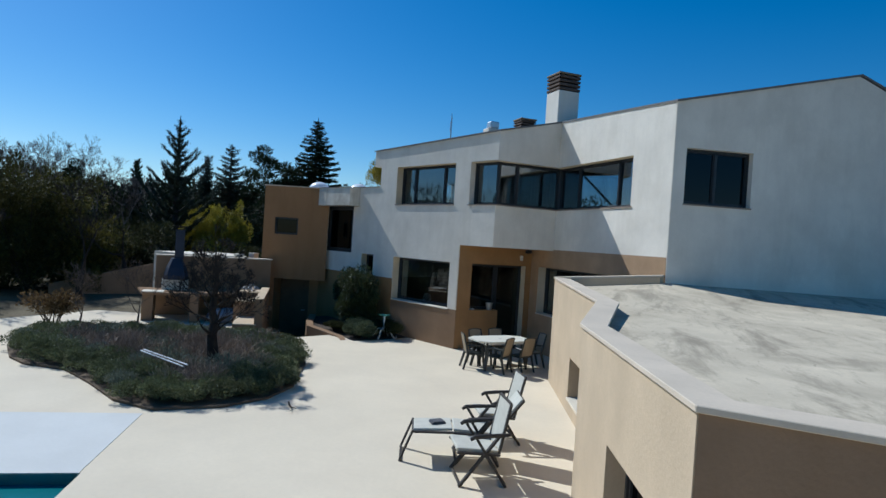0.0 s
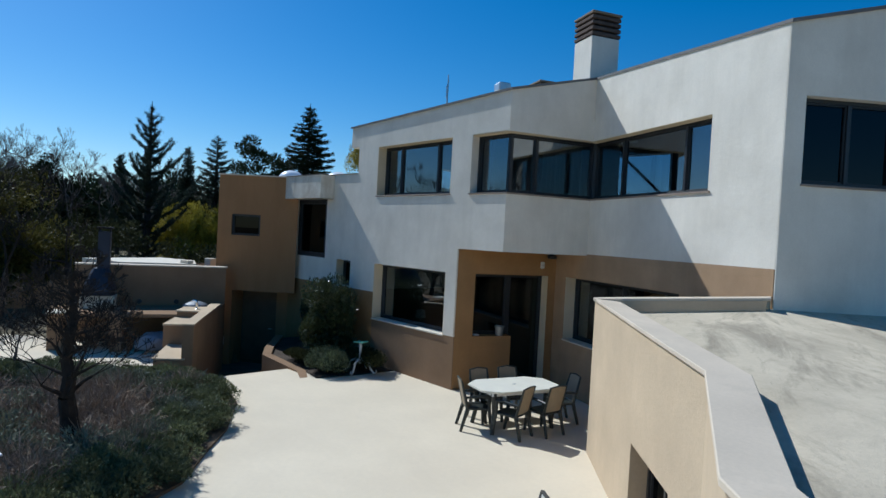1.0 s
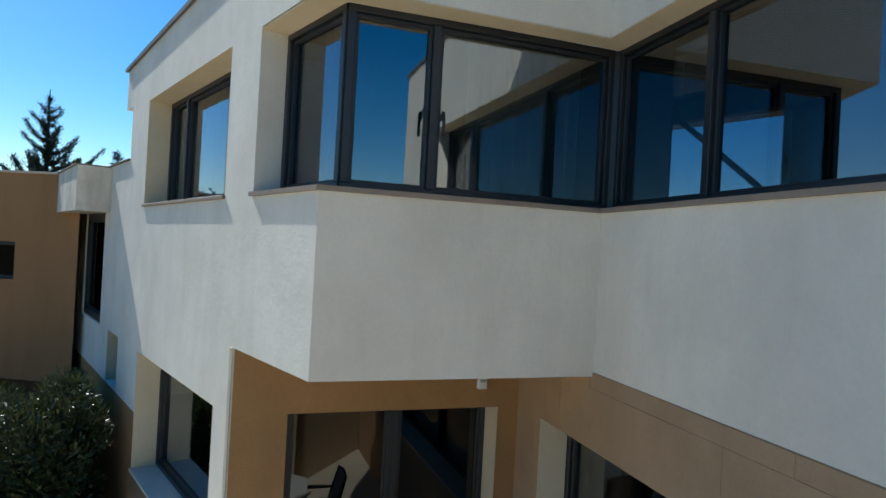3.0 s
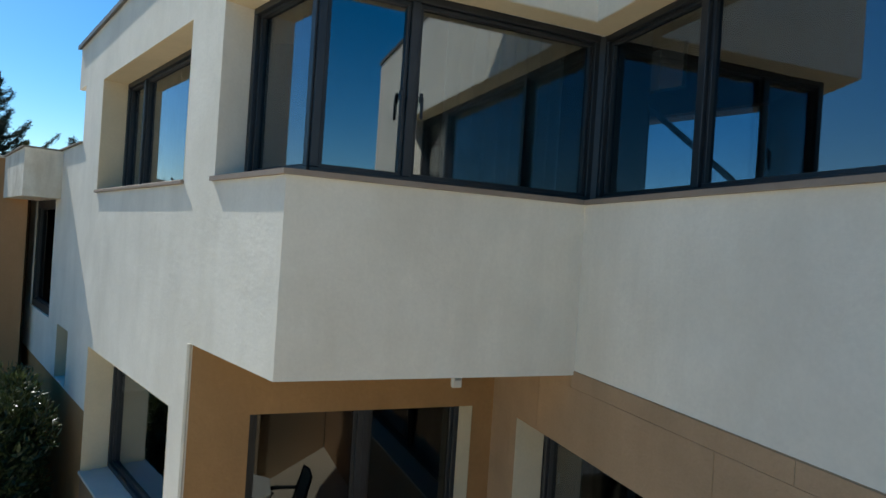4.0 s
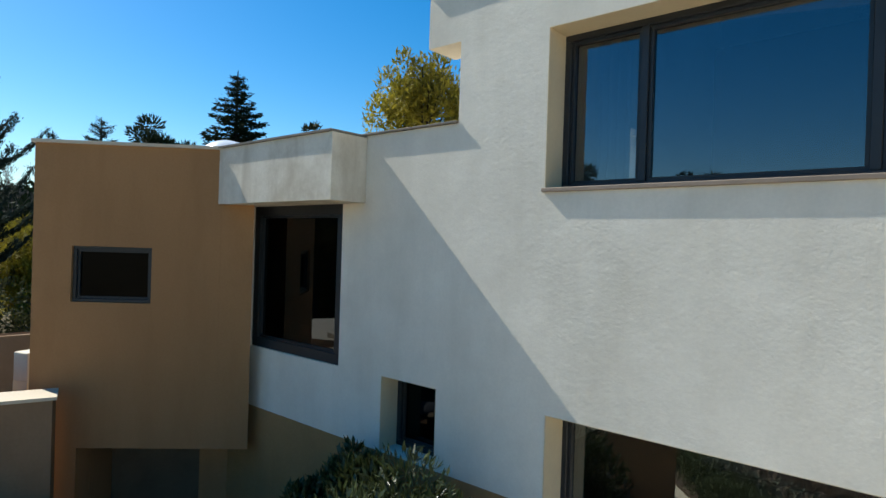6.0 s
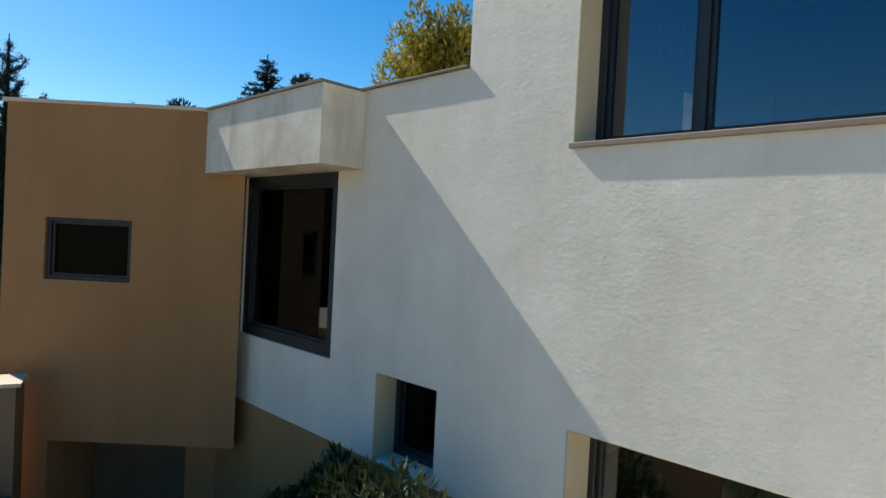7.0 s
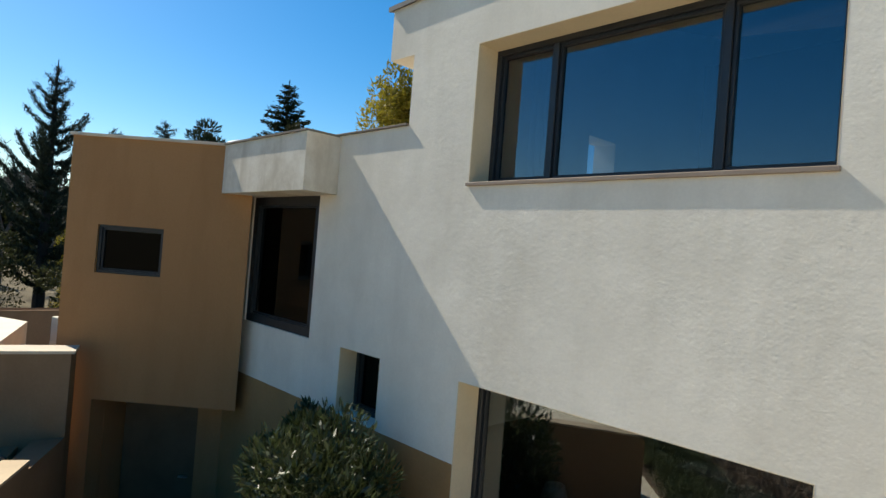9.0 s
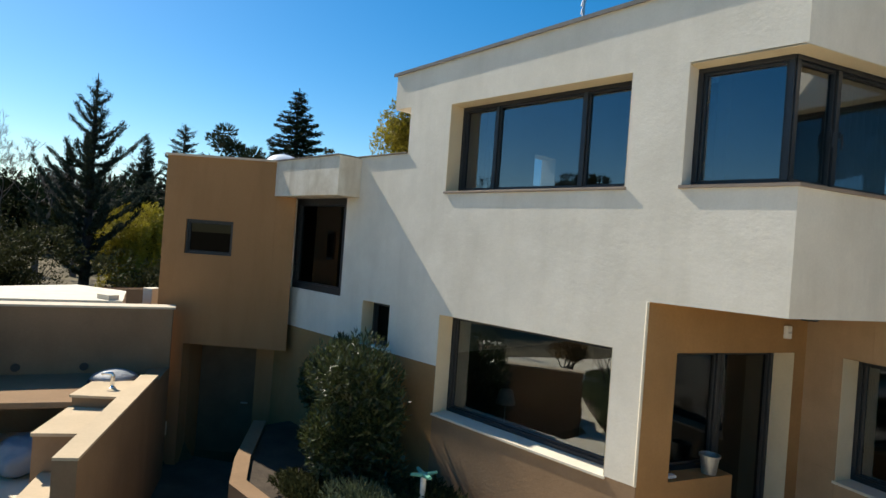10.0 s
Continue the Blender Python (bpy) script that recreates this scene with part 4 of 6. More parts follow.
cabinet("sideboard", "low dark wooden sideboard against the indoor wall", pose(-12.0, 15.8, 0.01), 2.2, 0.5, 0.9, 3)
cabinet("wardrobe", "tall dark wooden wardrobe indoors", pose(-10.6, 15.8, 0.01), 1.0, 0.55, 2.1, 2)
cabinet("dresser", "dark wooden dresser in the upper room", pose(-12.4, 16.5, 2.915), 1.4, 0.5, 1.0, 2)
rail = thing("stair_rail", "dark sloping handrail of the indoor stairs", "handrail")
bm = bmesh.new()
bar(bm, (-9.88, 16.35, 5.48), (-8.2, 16.35, 3.98), 0.075, 0.06, 0.008)
part("rail", bm, M_TEAK, rail)
for x, z in ((-8.28, 4.03), (-9.86, 5.44)):
    bm = bmesh.new()
    box(bm, pose(x, 16.35, 2.915), 0.03, 0.03, z - 2.915)
    part("post", bm, M_TEAK, rail)
lamp_in = thing("floor_lamp", "thin floor lamp with a pale shade indoors", "lamp")
bm = bmesh.new()
lathe(bm, pose(-13.2, 12.9, 1.0), [(0.15, 0), (0.10, 0.2), (0.095, 0.2), (0.145, 0)], 24)
part("shade", bm, M_PLASTIC_W, lamp_in, "pale lamp shade")
bm = bmesh.new()
tube(bm, [(-13.2, 12.9, 0.02), (-13.2, 12.9, 1.15)], 0.012, 8)
part("pole", bm, M_METAL, lamp_in)
bm = bmesh.new()
lathe(bm, pose(-13.2, 12.9, 0.01), [(0.14, 0), (0.14, 0.015), (0.03, 0.03)], 20)
part("foot", bm, M_METAL, lamp_in)

# ---- terrace table and chairs ----
tb = thing("garden_table", "cream-white octagonal plastic garden table with dark legs", "table", wf(-8.06, 10.71, 74) @ Matrix.Diagonal((1, 1, 0.95, 1)))
bm = bmesh.new()
L, Wd, ch = 0.76, 0.44, 0.26
octo = [(-L + ch, -Wd), (L - ch, -Wd), (L, -Wd + ch * 0.8), (L, Wd - ch * 0.8), (L - ch, Wd), (-L + ch, Wd), (-L, Wd - ch * 0.8), (-L, -Wd + ch * 0.8)]
prism(bm, octo, 0.70, 0.735)
bmesh.ops.bevel(bm, geom=[e for e in bm.edges], offset=0.008, segments=2, affect="EDGES")
top = part("tabletop", bm, M_TABLETOP, tb)
bm = bmesh.new()
lathe(bm, pose(0, 0, 0.731), [(0.03, 0), (0.03, 0.006), (0.022, 0.008)], 16)
part("parasol_hole", bm, M_METAL, top)
bm = bmesh.new()
for s in (-1, 1):
    bar(bm, (-L + 0.15, s * (Wd - 0.12), 0.67), (L - 0.15, s * (Wd - 0.12), 0.67), 0.03, 0.06)
    bar(bm, (s * (L - 0.18), -Wd + 0.12, 0.67), (s * (L - 0.18), Wd - 0.12, 0.67), 0.03, 0.06)
part("apron", bm, M_PLASTIC_W, tb)
for sx in (-1, 1):
    for sy in (-1, 1):
        bm = bmesh.new()
        tube(bm, [(sx * 0.56, sy * 0.30, 0.70), (sx * 0.53, sy * 0.28, 0.35), (sx * 0.58, sy * 0.33, 0.0)], [0.05, 0.04, 0.035], 10)
        part("leg", bm, M_PLASTIC_D, tb, "dark table leg")


def garden_chair(m, label):
    c = thing("garden_chair", label, "chair", m, group="chairs round the garden table")
    bm = bmesh.new()
    box(bm, pose(0.0, 0, 0.40), 0.46, 0.44, 0.03, 0.01)
    part("seat", bm, M_PLASTIC_D, c)
    bm = bmesh.new()
    lo, hi = [], []
    for i in range(9):
        y = -0.2 + 0.05 * i
        lo.append(bm.verts.new((-0.215 - 0.02 * (1 - (y / 0.2) ** 2), y, 0.45)))
        hi.append(bm.verts.new((-0.33 - 0.02 * (1 - (y / 0.2) ** 2), y, 0.90 + 0.025 * (1 - (y / 0.2) ** 2))))
    for i in range(8):
        bm.faces.new((lo[i], lo[i + 1], hi[i + 1], hi[i]))
    r = bmesh.ops.extrude_face_region(bm, geom=bm.faces[:])
    bmesh.ops.translate(bm, verts=[g for g in r["geom"] if isinstance(g, bmesh.types.BMVert)], vec=(-0.015, 0, 0))
    part("backrest", bm, M_SLING, c, "beige sling back")
    bm = bmesh.new()
    for s in (-1, 1):
        tube(bm, [(-0.2, s * 0.225, 0.40), (-0.24, s * 0.228, 0.55), (-0.34, s * 0.215, 0.92)], [0.030, 0.028, 0.020], 8)
    tube(bm, [(-0.34, -0.215, 0.92), (-0.36, 0, 0.945), (-0.34, 0.215, 0.92)], 0.014, 8)
    part("back_frame", bm, M_PLASTIC_D, c)
    bm = bmesh.new()
    for s in (-1, 1):
        bar(bm, (0.23, s * 0.225, 0.405), (-0.22, s * 0.225, 0.405), 0.03, 0.035, 0.005)
    bar(bm, (0.22, -0.225, 0.405), (0.22, 0.225, 0.405), 0.03, 0.03, 0.005)
    bar(bm, (-0.2, -0.225, 0.405), (-0.2, 0.225, 0.405), 0.03, 0.03, 0.005)
    part("seat_frame", bm, M_PLASTIC_D, c)
    for s in (-1, 1):
        bm = bmesh.new()
        tube(bm, [(0.22, s * 0.24, 0.63), (0.05, s * 0.255, 0.645), (-0.26, s * 0.245, 0.62)], [0.03, 0.028, 0.022], 8)
        part("armrest", bm, M_PLASTIC_D, c)
        bm = bmesh.new()
        tube(bm, [(0.2, s * 0.24, 0.635), (0.21, s * 0.23, 0.4), (0.27, s * 0.235, 0.0)], [0.032, 0.036, 0.028], 8)
        part("leg", bm, M_PLASTIC_D, c)
        bm = bmesh.new()
        tube(bm, [(-0.2, s * 0.225, 0.42), (-0.32, s * 0.24, 0.0)], [0.038, 0.028], 8)
        part("leg", bm, M_PLASTIC_D, c)
    return c


tc, te, tw_ = Vector((-8.04, 10.73)), Vector((math.cos(radians(72)), math.sin(radians(72)))), Vector((math.cos(radians(-18)), math.sin(radians(-18))))
ch0 = None
for along, side, turn, wob in ((-0.70, -0.06, 72, -15), (0.88, 0.02, 252, -8), (-0.30, 0.42, 162, 30), (0.30, 0.43, 162, 12), (-0.32, -0.42, -18, 5), (0.24, -0.46, -18, -4)):
    p = tc + te * along + tw_ * side
    m = wf(p.x, p.y, turn + wob)
    if ch0 is None:
        ch0 = garden_chair(m @ Matrix.Diagonal((0.86, 0.82, 0.88, 1)), "dark plastic garden chair with a beige sling back")
    else:
        copy_thing(ch0, m)
# ---- recliners ----


def recliner(m, label, foot, lean=15):
    """A folding high-backed recliner that faces along its own x; foot: with its leg rest raised."""
    c = thing("garden_recliner", label, "recliner", m, group="recliners on the terrace")
    bm = bmesh.new()
    box(bm, pose(0.02, 0, 0.40, 0, -4, 0), 0.52, 0.5, 0.045, 0.015, 2)
    part("seat", bm, M_SLING_W, c, "pale sling seat")
    sn, cs = math.sin(radians(lean)), math.cos(radians(lean))
    bm = bmesh.new()
    box(bm, pose(-0.26, 0, 0.42, 0, -lean, 0), 0.03, 0.47, 0.60, 0.012, 2)
    part("backrest", bm, M_SLING_W, c, "pale sling back")
    bm = bmesh.new()
    for s in (-1, 1):
        bar(bm, (-0.25, s * 0.25, 0.38), (-0.25 - 0.64 * sn, s * 0.25, 0.38 + 0.64 * cs), 0.03, 0.05, 0.006, up=(0, 1, 0))
    bar(bm, (-0.25 - 0.63 * sn, -0.25, 0.38 + 0.63 * cs), (-0.25 - 0.63 * sn, 0.25, 0.38 + 0.63 * cs), 0.03, 0.04, 0.006)
    part("back_frame", bm, M_TEAK, c)
    for s in (-1, 1):
        bm = bmesh.new()
        bar(bm, (0.28, s * 0.275, 0.41), (-0.26, s * 0.275, 0.38), 0.028, 0.045, 0.006, up=(0, 1, 0))
        part("side_rail", bm, M_TEAK, c)
        bm = bmesh.new()
        tube(bm, [(0.13, s * 0.31, 0.575), (0.08, s * 0.31, 0.61), (-0.10, s * 0.315, 0.625), (-0.36, s * 0.31, 0.64)], [0.022, 0.028, 0.028, 0.022], 10)
        part("armrest", bm, M_TEAK, c)
        bm = bmesh.new()
        bar(bm, (0.06, s * 0.31, 0.60), (-0.34, s * 0.31, 0.0), 0.034, 0.055, 0.006, up=(0, 1, 0))
        part("leg", bm, M_TEAK, c)
        bm = bmesh.new()
        bar(bm, (-0.24, s * 0.29, 0.62), (0.24, s * 0.29, 0.0), 0.034, 0.055, 0.006, up=(0, 1, 0))
        part("leg", bm, M_TEAK, c)
    bm = bmesh.new()
    bar(bm, (0.23, -0.29, 0.03), (0.23, 0.29, 0.03), 0.03, 0.03, 0.006)
    bar(bm, (-0.33, -0.31, 0.03), (-0.33, 0.31, 0.03), 0.03, 0.03, 0.006)
    part("stretcher", bm, M_TEAK, c)
    if foot:
        bm = bmesh.new()
        box(bm, pose(0.55, 0, 0.41, 0, 3, 0), 0.52, 0.48, 0.04, 0.015, 2)
        rest = part("leg_rest", bm, M_SLING_W, c, "pale sling leg rest")
        bm = bmesh.new()
        for s in (-1, 1):
            bar(bm, (0.27, s * 0.265, 0.41), (0.83, s * 0.265, 0.40), 0.028, 0.045, 0.006, up=(0, 1, 0))
            bar(bm, (0.82, s * 0.265, 0.42), (0.98, s * 0.265, 0.0), 0.028, 0.05, 0.006, up=(0, 1, 0))
        bar(bm, (0.82, -0.265, 0.40), (0.82, 0.265, 0.40), 0.03, 0.03)
        bar(bm, (0.97, -0.265, 0.02), (0.97, 0.265, 0.02), 0.03, 0.03)
        part("rest_frame", bm, M_TEAK, rest)
    return c


recliner(wf(-4.24, 5.80, 229), "dark wooden folding recliner with its leg rest raised", True, 38)
recliner(wf(-3.74, 5.32, 236), "dark wooden folding recliner with a pale sling", False, 11)
recliner(wf(-4.62, 6.66, 236), "dark wooden folding recliner with a pale sling", False, 13)
book = thing("folded_cloth", "small dark folded cloth lying on the recliner", "cloth")
for i in range(3):
    bm = bmesh.new()
    box(bm, wf(-4.56, 5.43, 245 + 3 * i, 0.456 + 0.012 * i), 0.21 - 0.02 * i, 0.17 - 0.01 * i, 0.011, 0.006, 2)
    part("fold", bm, M_CLOTH_D, book)

# ---- outdoor kitchen ----
BB = [Vector((-17.72, 9.62)), Vector((-18.58, 7.05))]
bm = bmesh.new()
prism(bm, [(-17.72, 9.62), (-18.58, 7.05), (-18.86, 6.22), (-19.20, 6.32), (-18.9, 7.2), (-18.05, 9.75)], -0.9, 1.91)
tagged(part("wall_kitchen_back", bm, M_TAN), "tan rendered back wall of the outdoor kitchen", "wall", kind="structure")
bm = bmesh.new()
prism(bm, [(-17.69, 9.65), (-18.55, 7.04), (-18.83, 6.19), (-19.23, 6.31), (-18.93, 7.21), (-18.08, 9.78)], 1.912, 1.945)
tagged(part("coping", bm, M_COPING), "pale coping on the kitchen wall", "coping", kind="structure")
bm = bmesh.new()
prism(bm, [(-18.95, 7.25), (-18.37, 9.03), (-20.0, 9.55), (-21.3, 9.0), (-20.6, 6.7)], -0.1, 1.98)
prism(bm, [(-18.8, 8.75), (-18.5, 8.85), (-18.56, 9.02), (-18.9, 8.92)], 1.98, 2.06)
tagged(part("shed", bm, M_PALE), "low shed with a sunlit pale flat roof", "shed", kind="structure")
bm = bmesh.new()
box(bm, wf(-19.85, 9.99, 20, 1.7), 0.26, 0.26, 0.36, 0.01)
box(bm, wf(-19.85, 9.99, 20, -0.1), 0.26, 0.26, 1.8)
tagged(part("pillar", bm, M_PALE), "pale rendered pillar behind the kitchen", "pillar", kind="structure")
bm = bmesh.new()
prism(bm, [(-13.78, 7.42), (-16.76, 9.12), (-16.88, 8.92), (-13.90, 7.24)], -0.95, 1.03)
tagged(part("wall_kitchen_side", bm, M_TAN), "tan rendered low wall between kitchen and passage", "wall", kind="structure")
# added strip: sun on the wall's own top, painted as a paler tan
bm = bmesh.new()
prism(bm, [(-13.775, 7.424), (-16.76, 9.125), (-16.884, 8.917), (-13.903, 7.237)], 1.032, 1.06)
tagged(part("coping", bm, M_TAN_L), "strip on the low wall top, sunlight put into its paler tan", "coping", kind="structure")
bm = bmesh.new()
prism(bm, [(-16.76, 9.1), (-16.88, 8.9), (-17.72, 9.3), (-17.7, 9.62)], -0.95, 0.95)
tagged(part("wall_kitchen_link", bm, M_TAN), "tan rendered wall joining the kitchen wall", "wall", kind="structure")

kit = thing("outdoor_kitchen", "tan masonry outdoor kitchen with a long worktop", "outdoor kitchen")
bm = bmesh.new()
prism(bm, [(-16.45, 7.95), (-16.98, 6.75), (-17.55, 5.45), (-18.98, 5.75), (-18.55, 7.05), (-17.85, 9.2), (-17.0, 8.85)], 0.80, 0.88)
bmesh.ops.bevel(bm, geom=bm.edges[:], offset=0.01, affect="EDGES")
part("worktop", bm, M_TAN, kit)
for (x, y, a, sx, sy) in ((-17.12, 6.85, 66, 0.25, 0.6), (-17.95, 5.78, 66, 0.3, 0.75)):
    bm = bmesh.new()
    box(bm, wf(x, y, a - 90, 0.0), sy, sx, 0.80)
    part("pier", bm, M_TAN, kit)
bm = bmesh.new()
prism(bm, [(-15.56, 7.38), (-15.21, 7.90), (-16.1, 8.42), (-16.45, 7.95)], 0.0, 0.78)
part("base_block", bm, M_TAN, kit)
# block tops get a paler colour than their sides to show the sun
bm = bmesh.new()
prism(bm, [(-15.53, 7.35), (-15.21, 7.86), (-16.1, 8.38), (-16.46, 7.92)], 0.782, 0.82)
part("slab", bm, M_TAN_L, kit, "top slab, sunlight put into its pale colour")
bm = bmesh.new()
prism(bm, [(-16.1, 8.42), (-16.45, 7.95), (-17.05, 8.35), (-16.86, 8.86)], 0.0, 0.95)
part("sink_block", bm, M_TAN, kit)
bm = bmesh.new()
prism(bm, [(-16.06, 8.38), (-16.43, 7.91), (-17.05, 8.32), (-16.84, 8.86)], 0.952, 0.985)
part("sink_slab", bm, M_TAN_L, kit, "top slab, sunlight put into its pale colour")
bm = bmesh.new()
prism(bm, [(-17.50, 5.42), (-17.25, 5.95), (-17.72, 6.14), (-17.98, 5.62)], 0.882, 0.91)
part("end_slab", bm, M_PALE, kit, "top slab, sunlight put into its pale colour")
tap = thing("tap", "chrome swan-neck tap on the kitchen slab", "tap")
bm = bmesh.new()
tube(bm, [(-16.55, 8.45, 0.98), (-16.55, 8.45, 1.17), (-16.56, 8.44, 1.19), (-16.60, 8.36, 1.19), (-16.62, 8.33, 1.175)], [0.028, 0.026, 0.024, 0.018, 0.016], 12)
part("spout", bm, M_CHROME, tap, smooth=True)
bm = bmesh.new()
lathe(bm, pose(-16.55, 8.45, 0.984), [(0.045, 0), (0.045, 0.012), (0.03, 0.02)], 16)
part("base", bm, M_CHROME, tap)
lid = thing("covered_bowl", "shallow pale bowl with a dark rim on the worktop", "bowl")
bm = bmesh.new()
lathe(bm, pose(-17.22, 8.66, 0.882), [(0.33, 0.0), (0.36, 0.05), (0.33, 0.09)], 28)
part("rim", bm, M_FRAME, lid)
bm = bmesh.new()
lathe(bm, pose(-17.22, 8.66, 0.97), [(0.33, 0), (0.27, 0.06), (0.15, 0.11), (0.03, 0.13)], 28)
part("cover", bm, M_SHEET, lid, "pale domed cover", smooth=True)
for i, f in enumerate((0.45, 0.78)):
    p = BB[0].lerp(BB[1], f)
    hole = thing("wall_light", "small round dark recessed fitting in the kitchen wall", "light fitting", group="round fittings")
    bm = bmesh.new()
    lathe(bm, wf(p.x + 0.012, p.y - 0.004, 71.5, 0.985) @ pose(0, 0, 0, 90, 0, 0), [(0.04, -0.004), (0.062, 0.0), (0.062, 0.015), (0.04, 0.015)], 20)
    part("ring", bm, M_FRAME, hole)
sheet = thing("plastic_sheet", "crumpled white plastic sheet under the worktop, shade put into its grey", "sheet")
for k, (x, y, r) in enumerate(((-16.45, 7.35, 0.42), (-16.35, 7.6, 0.3))):
    bm = bmesh.new()
    bmesh.ops.create_icosphere(bm, subdivisions=4, radius=1.0, matrix=pose(x - 0.25, y + 0.15, 0.2) @ Matrix.Diagonal((r, r * 0.9, 0.24, 1)))
    for v in bm.verts:
        v.co += v.normal * 0.08 * noise.noise(v.co * 5.0) if v.normal.length else Vector((0, 0, 0))
        v.co.z = max(v.co.z, 0.004)
    part("fold", bm, M_SHEET, sheet, smooth=True)
bm = bmesh.new()
prism(bm, [(-14.15, 6.78), (-13.86, 7.28), (-15.2, 8.02), (-15.5, 7.5)], 0.0, 0.33)
bmesh.ops.bevel(bm, geom=bm.edges[:], offset=0.012, affect="EDGES")
tagged(part("bench", bm, M_TAN), "low tan masonry bench at the end of the kitchen wall", "bench")
# bench top in the same paler tan, sunlight painted in
bm = bmesh.new()
prism(bm, [(-14.17, 6.76), (-13.83, 7.28), (-15.2, 8.0), (-15.52, 7.48)], 0.332, 0.36)
tagged(part("bench_slab", bm, M_TAN_L), "top of the low masonry bench, sunlight put into its paler tan", "slab")
hood = thing("barbecue", "masonry barbecue with a dark hood and chimney", "barbecue")
bm = bmesh.new()
prism(bm, [(-18.20, 6.21), (-17.95, 6.93), (-18.57, 7.14), (-18.82, 6.40)], 0.88, 1.19)
part("hearth", bm, M_PALE, hood)
bm = bmesh.new()
ha, hn_ = Vector((0.317, 0.948)), Vector((0.948, -0.317))
hc = Vector((-18.69, 6.79))
rings = []
for z, w, d0 in ((1.195, 0.36, 0.64), (1.32, 0.36, 0.64), (1.56, 0.30, 0.56), (1.76, 0.21, 0.47), (1.86, 0.165, 0.42)):
    q = [hc + ha * u * w + hn_ * (v * d0 + 0.09) for u, v in ((-1, 0), (1, 0), (1, 0.7), (0.7, 1), (-0.7, 1), (-1, 0.7))]
    rings.append([bm.verts.new((p.x, p.y, z)) for p in q])
bm.faces.new(rings[0][::-1])
bm.faces.new(rings[-1])
for r0, r1 in zip(rings, rings[1:]):
    for i in range(6):
        bm.faces.new((r0[i - 1], r0[i], r1[i], r1[i - 1]))
bmesh.ops.recalc_face_normals(bm, faces=bm.faces[:])
part("hood", bm, M_HOOD, hood, "dark metal hood, reflected sky put into its blue tone")
bm = bmesh.new()
box(bm, wf(-18.39, 6.76, 71, 1.86), 0.27, 0.27, 0.92, 0.01)
part("flue", bm, M_HOOD, hood)
bm = bmesh.new()
box(bm, wf(-18.39, 6.76, 71, 2.85), 0.36, 0.36, 0.045, 0.01)
for dx in (-0.12, 0.12):
    box(bm, wf(-18.39, 6.76, 71, 2.78) @ Matrix.Translation((dx, 0, 0)), 0.03, 0.26, 0.075)
part("cap", bm, M_SOOT, hood)

# ---- planter by the house ----
bm = bmesh.new()
prism(bm, [(-12.35, 9.12), (-13.1, 9.42), (-14.62, 9.32), (-15.4, 9.75), (-16.85, 10.75), (-16.72, 10.92), (-15.32, 9.95), (-14.6, 9.54), (-13.1, 9.62), (-12.4, 9.3)], -0.95, lambda x, y: 0.12 if x < -14.6 else 0.12 - (x + 14.6) * 0.06)
planter = tagged(part("planter_wall", bm, M_TAN), "low tan rendered planter wall", "planter", kind="structure")
bm = bmesh.new()
prism(bm, [(-12.42, 9.5), (-13.1, 9.6), (-14.6, 9.52), (-15.32, 9.93), (-16.7, 10.9), (-16.7, 11.35), (-12.2, 11.35), (-12.25, 10.4)], -0.6, lambda x, y: 0.06 if x < -14.6 else max(0.015, 0.06 - (x + 14.6) * 0.03))
tagged(part("planter_soil", bm, M_SOIL_D), "dark soil of the planting bed at the house", "soil", kind="structure")

# cast-iron pedestal without its table top
st = thing("table_pedestal", "white cast-iron garden table pedestal with a green bracket", "table base")
bm = bmesh.new()
tube(bm, [(-12.43, 10.58, 0.2), (-12.43, 10.58, 0.42), (-12.43, 10.58, 0.66)], [0.045, 0.03, 0.035], 12)
part("column", bm, M_IRON_W, st)
for k in range(4):
    a = k * math.pi / 2 + 0.5
    dx, dy = math.cos(a), math.sin(a)
    bm = bmesh.new()
    tube(bm, [(-12.43 + dx * r, 10.58 + dy * r, z) for r, z in ((0.03, 0.24), (0.12, 0.30), (0.22, 0.24), (0.28, 0.10), (0.36, 0.03), (0.42, 0.07), (0.40, 0.11))], [0.028, 0.026, 0.024, 0.022, 0.022, 0.018, 0.012], 8)
    part("foot", bm, M_IRON_W, st)
bm = bmesh.new()
tube(bm, [(-12.43 + 0.17, 10.58 - 0.06, 0.70), (-12.43, 10.58, 0.67), (-12.43 - 0.17, 10.58 + 0.06, 0.68)], [0.02, 0.035, 0.02], 8)
tube(bm, [(-12.43 + 0.06, 10.58 + 0.15, 0.69), (-12.43, 10.58, 0.67), (-12.43 - 0.06, 10.58 - 0.15, 0.69)], [0.015, 0.03, 0.015], 8)
part("bracket", bm, M_VERDIGRIS, st, "green painted bracket")

# ---- planting ----


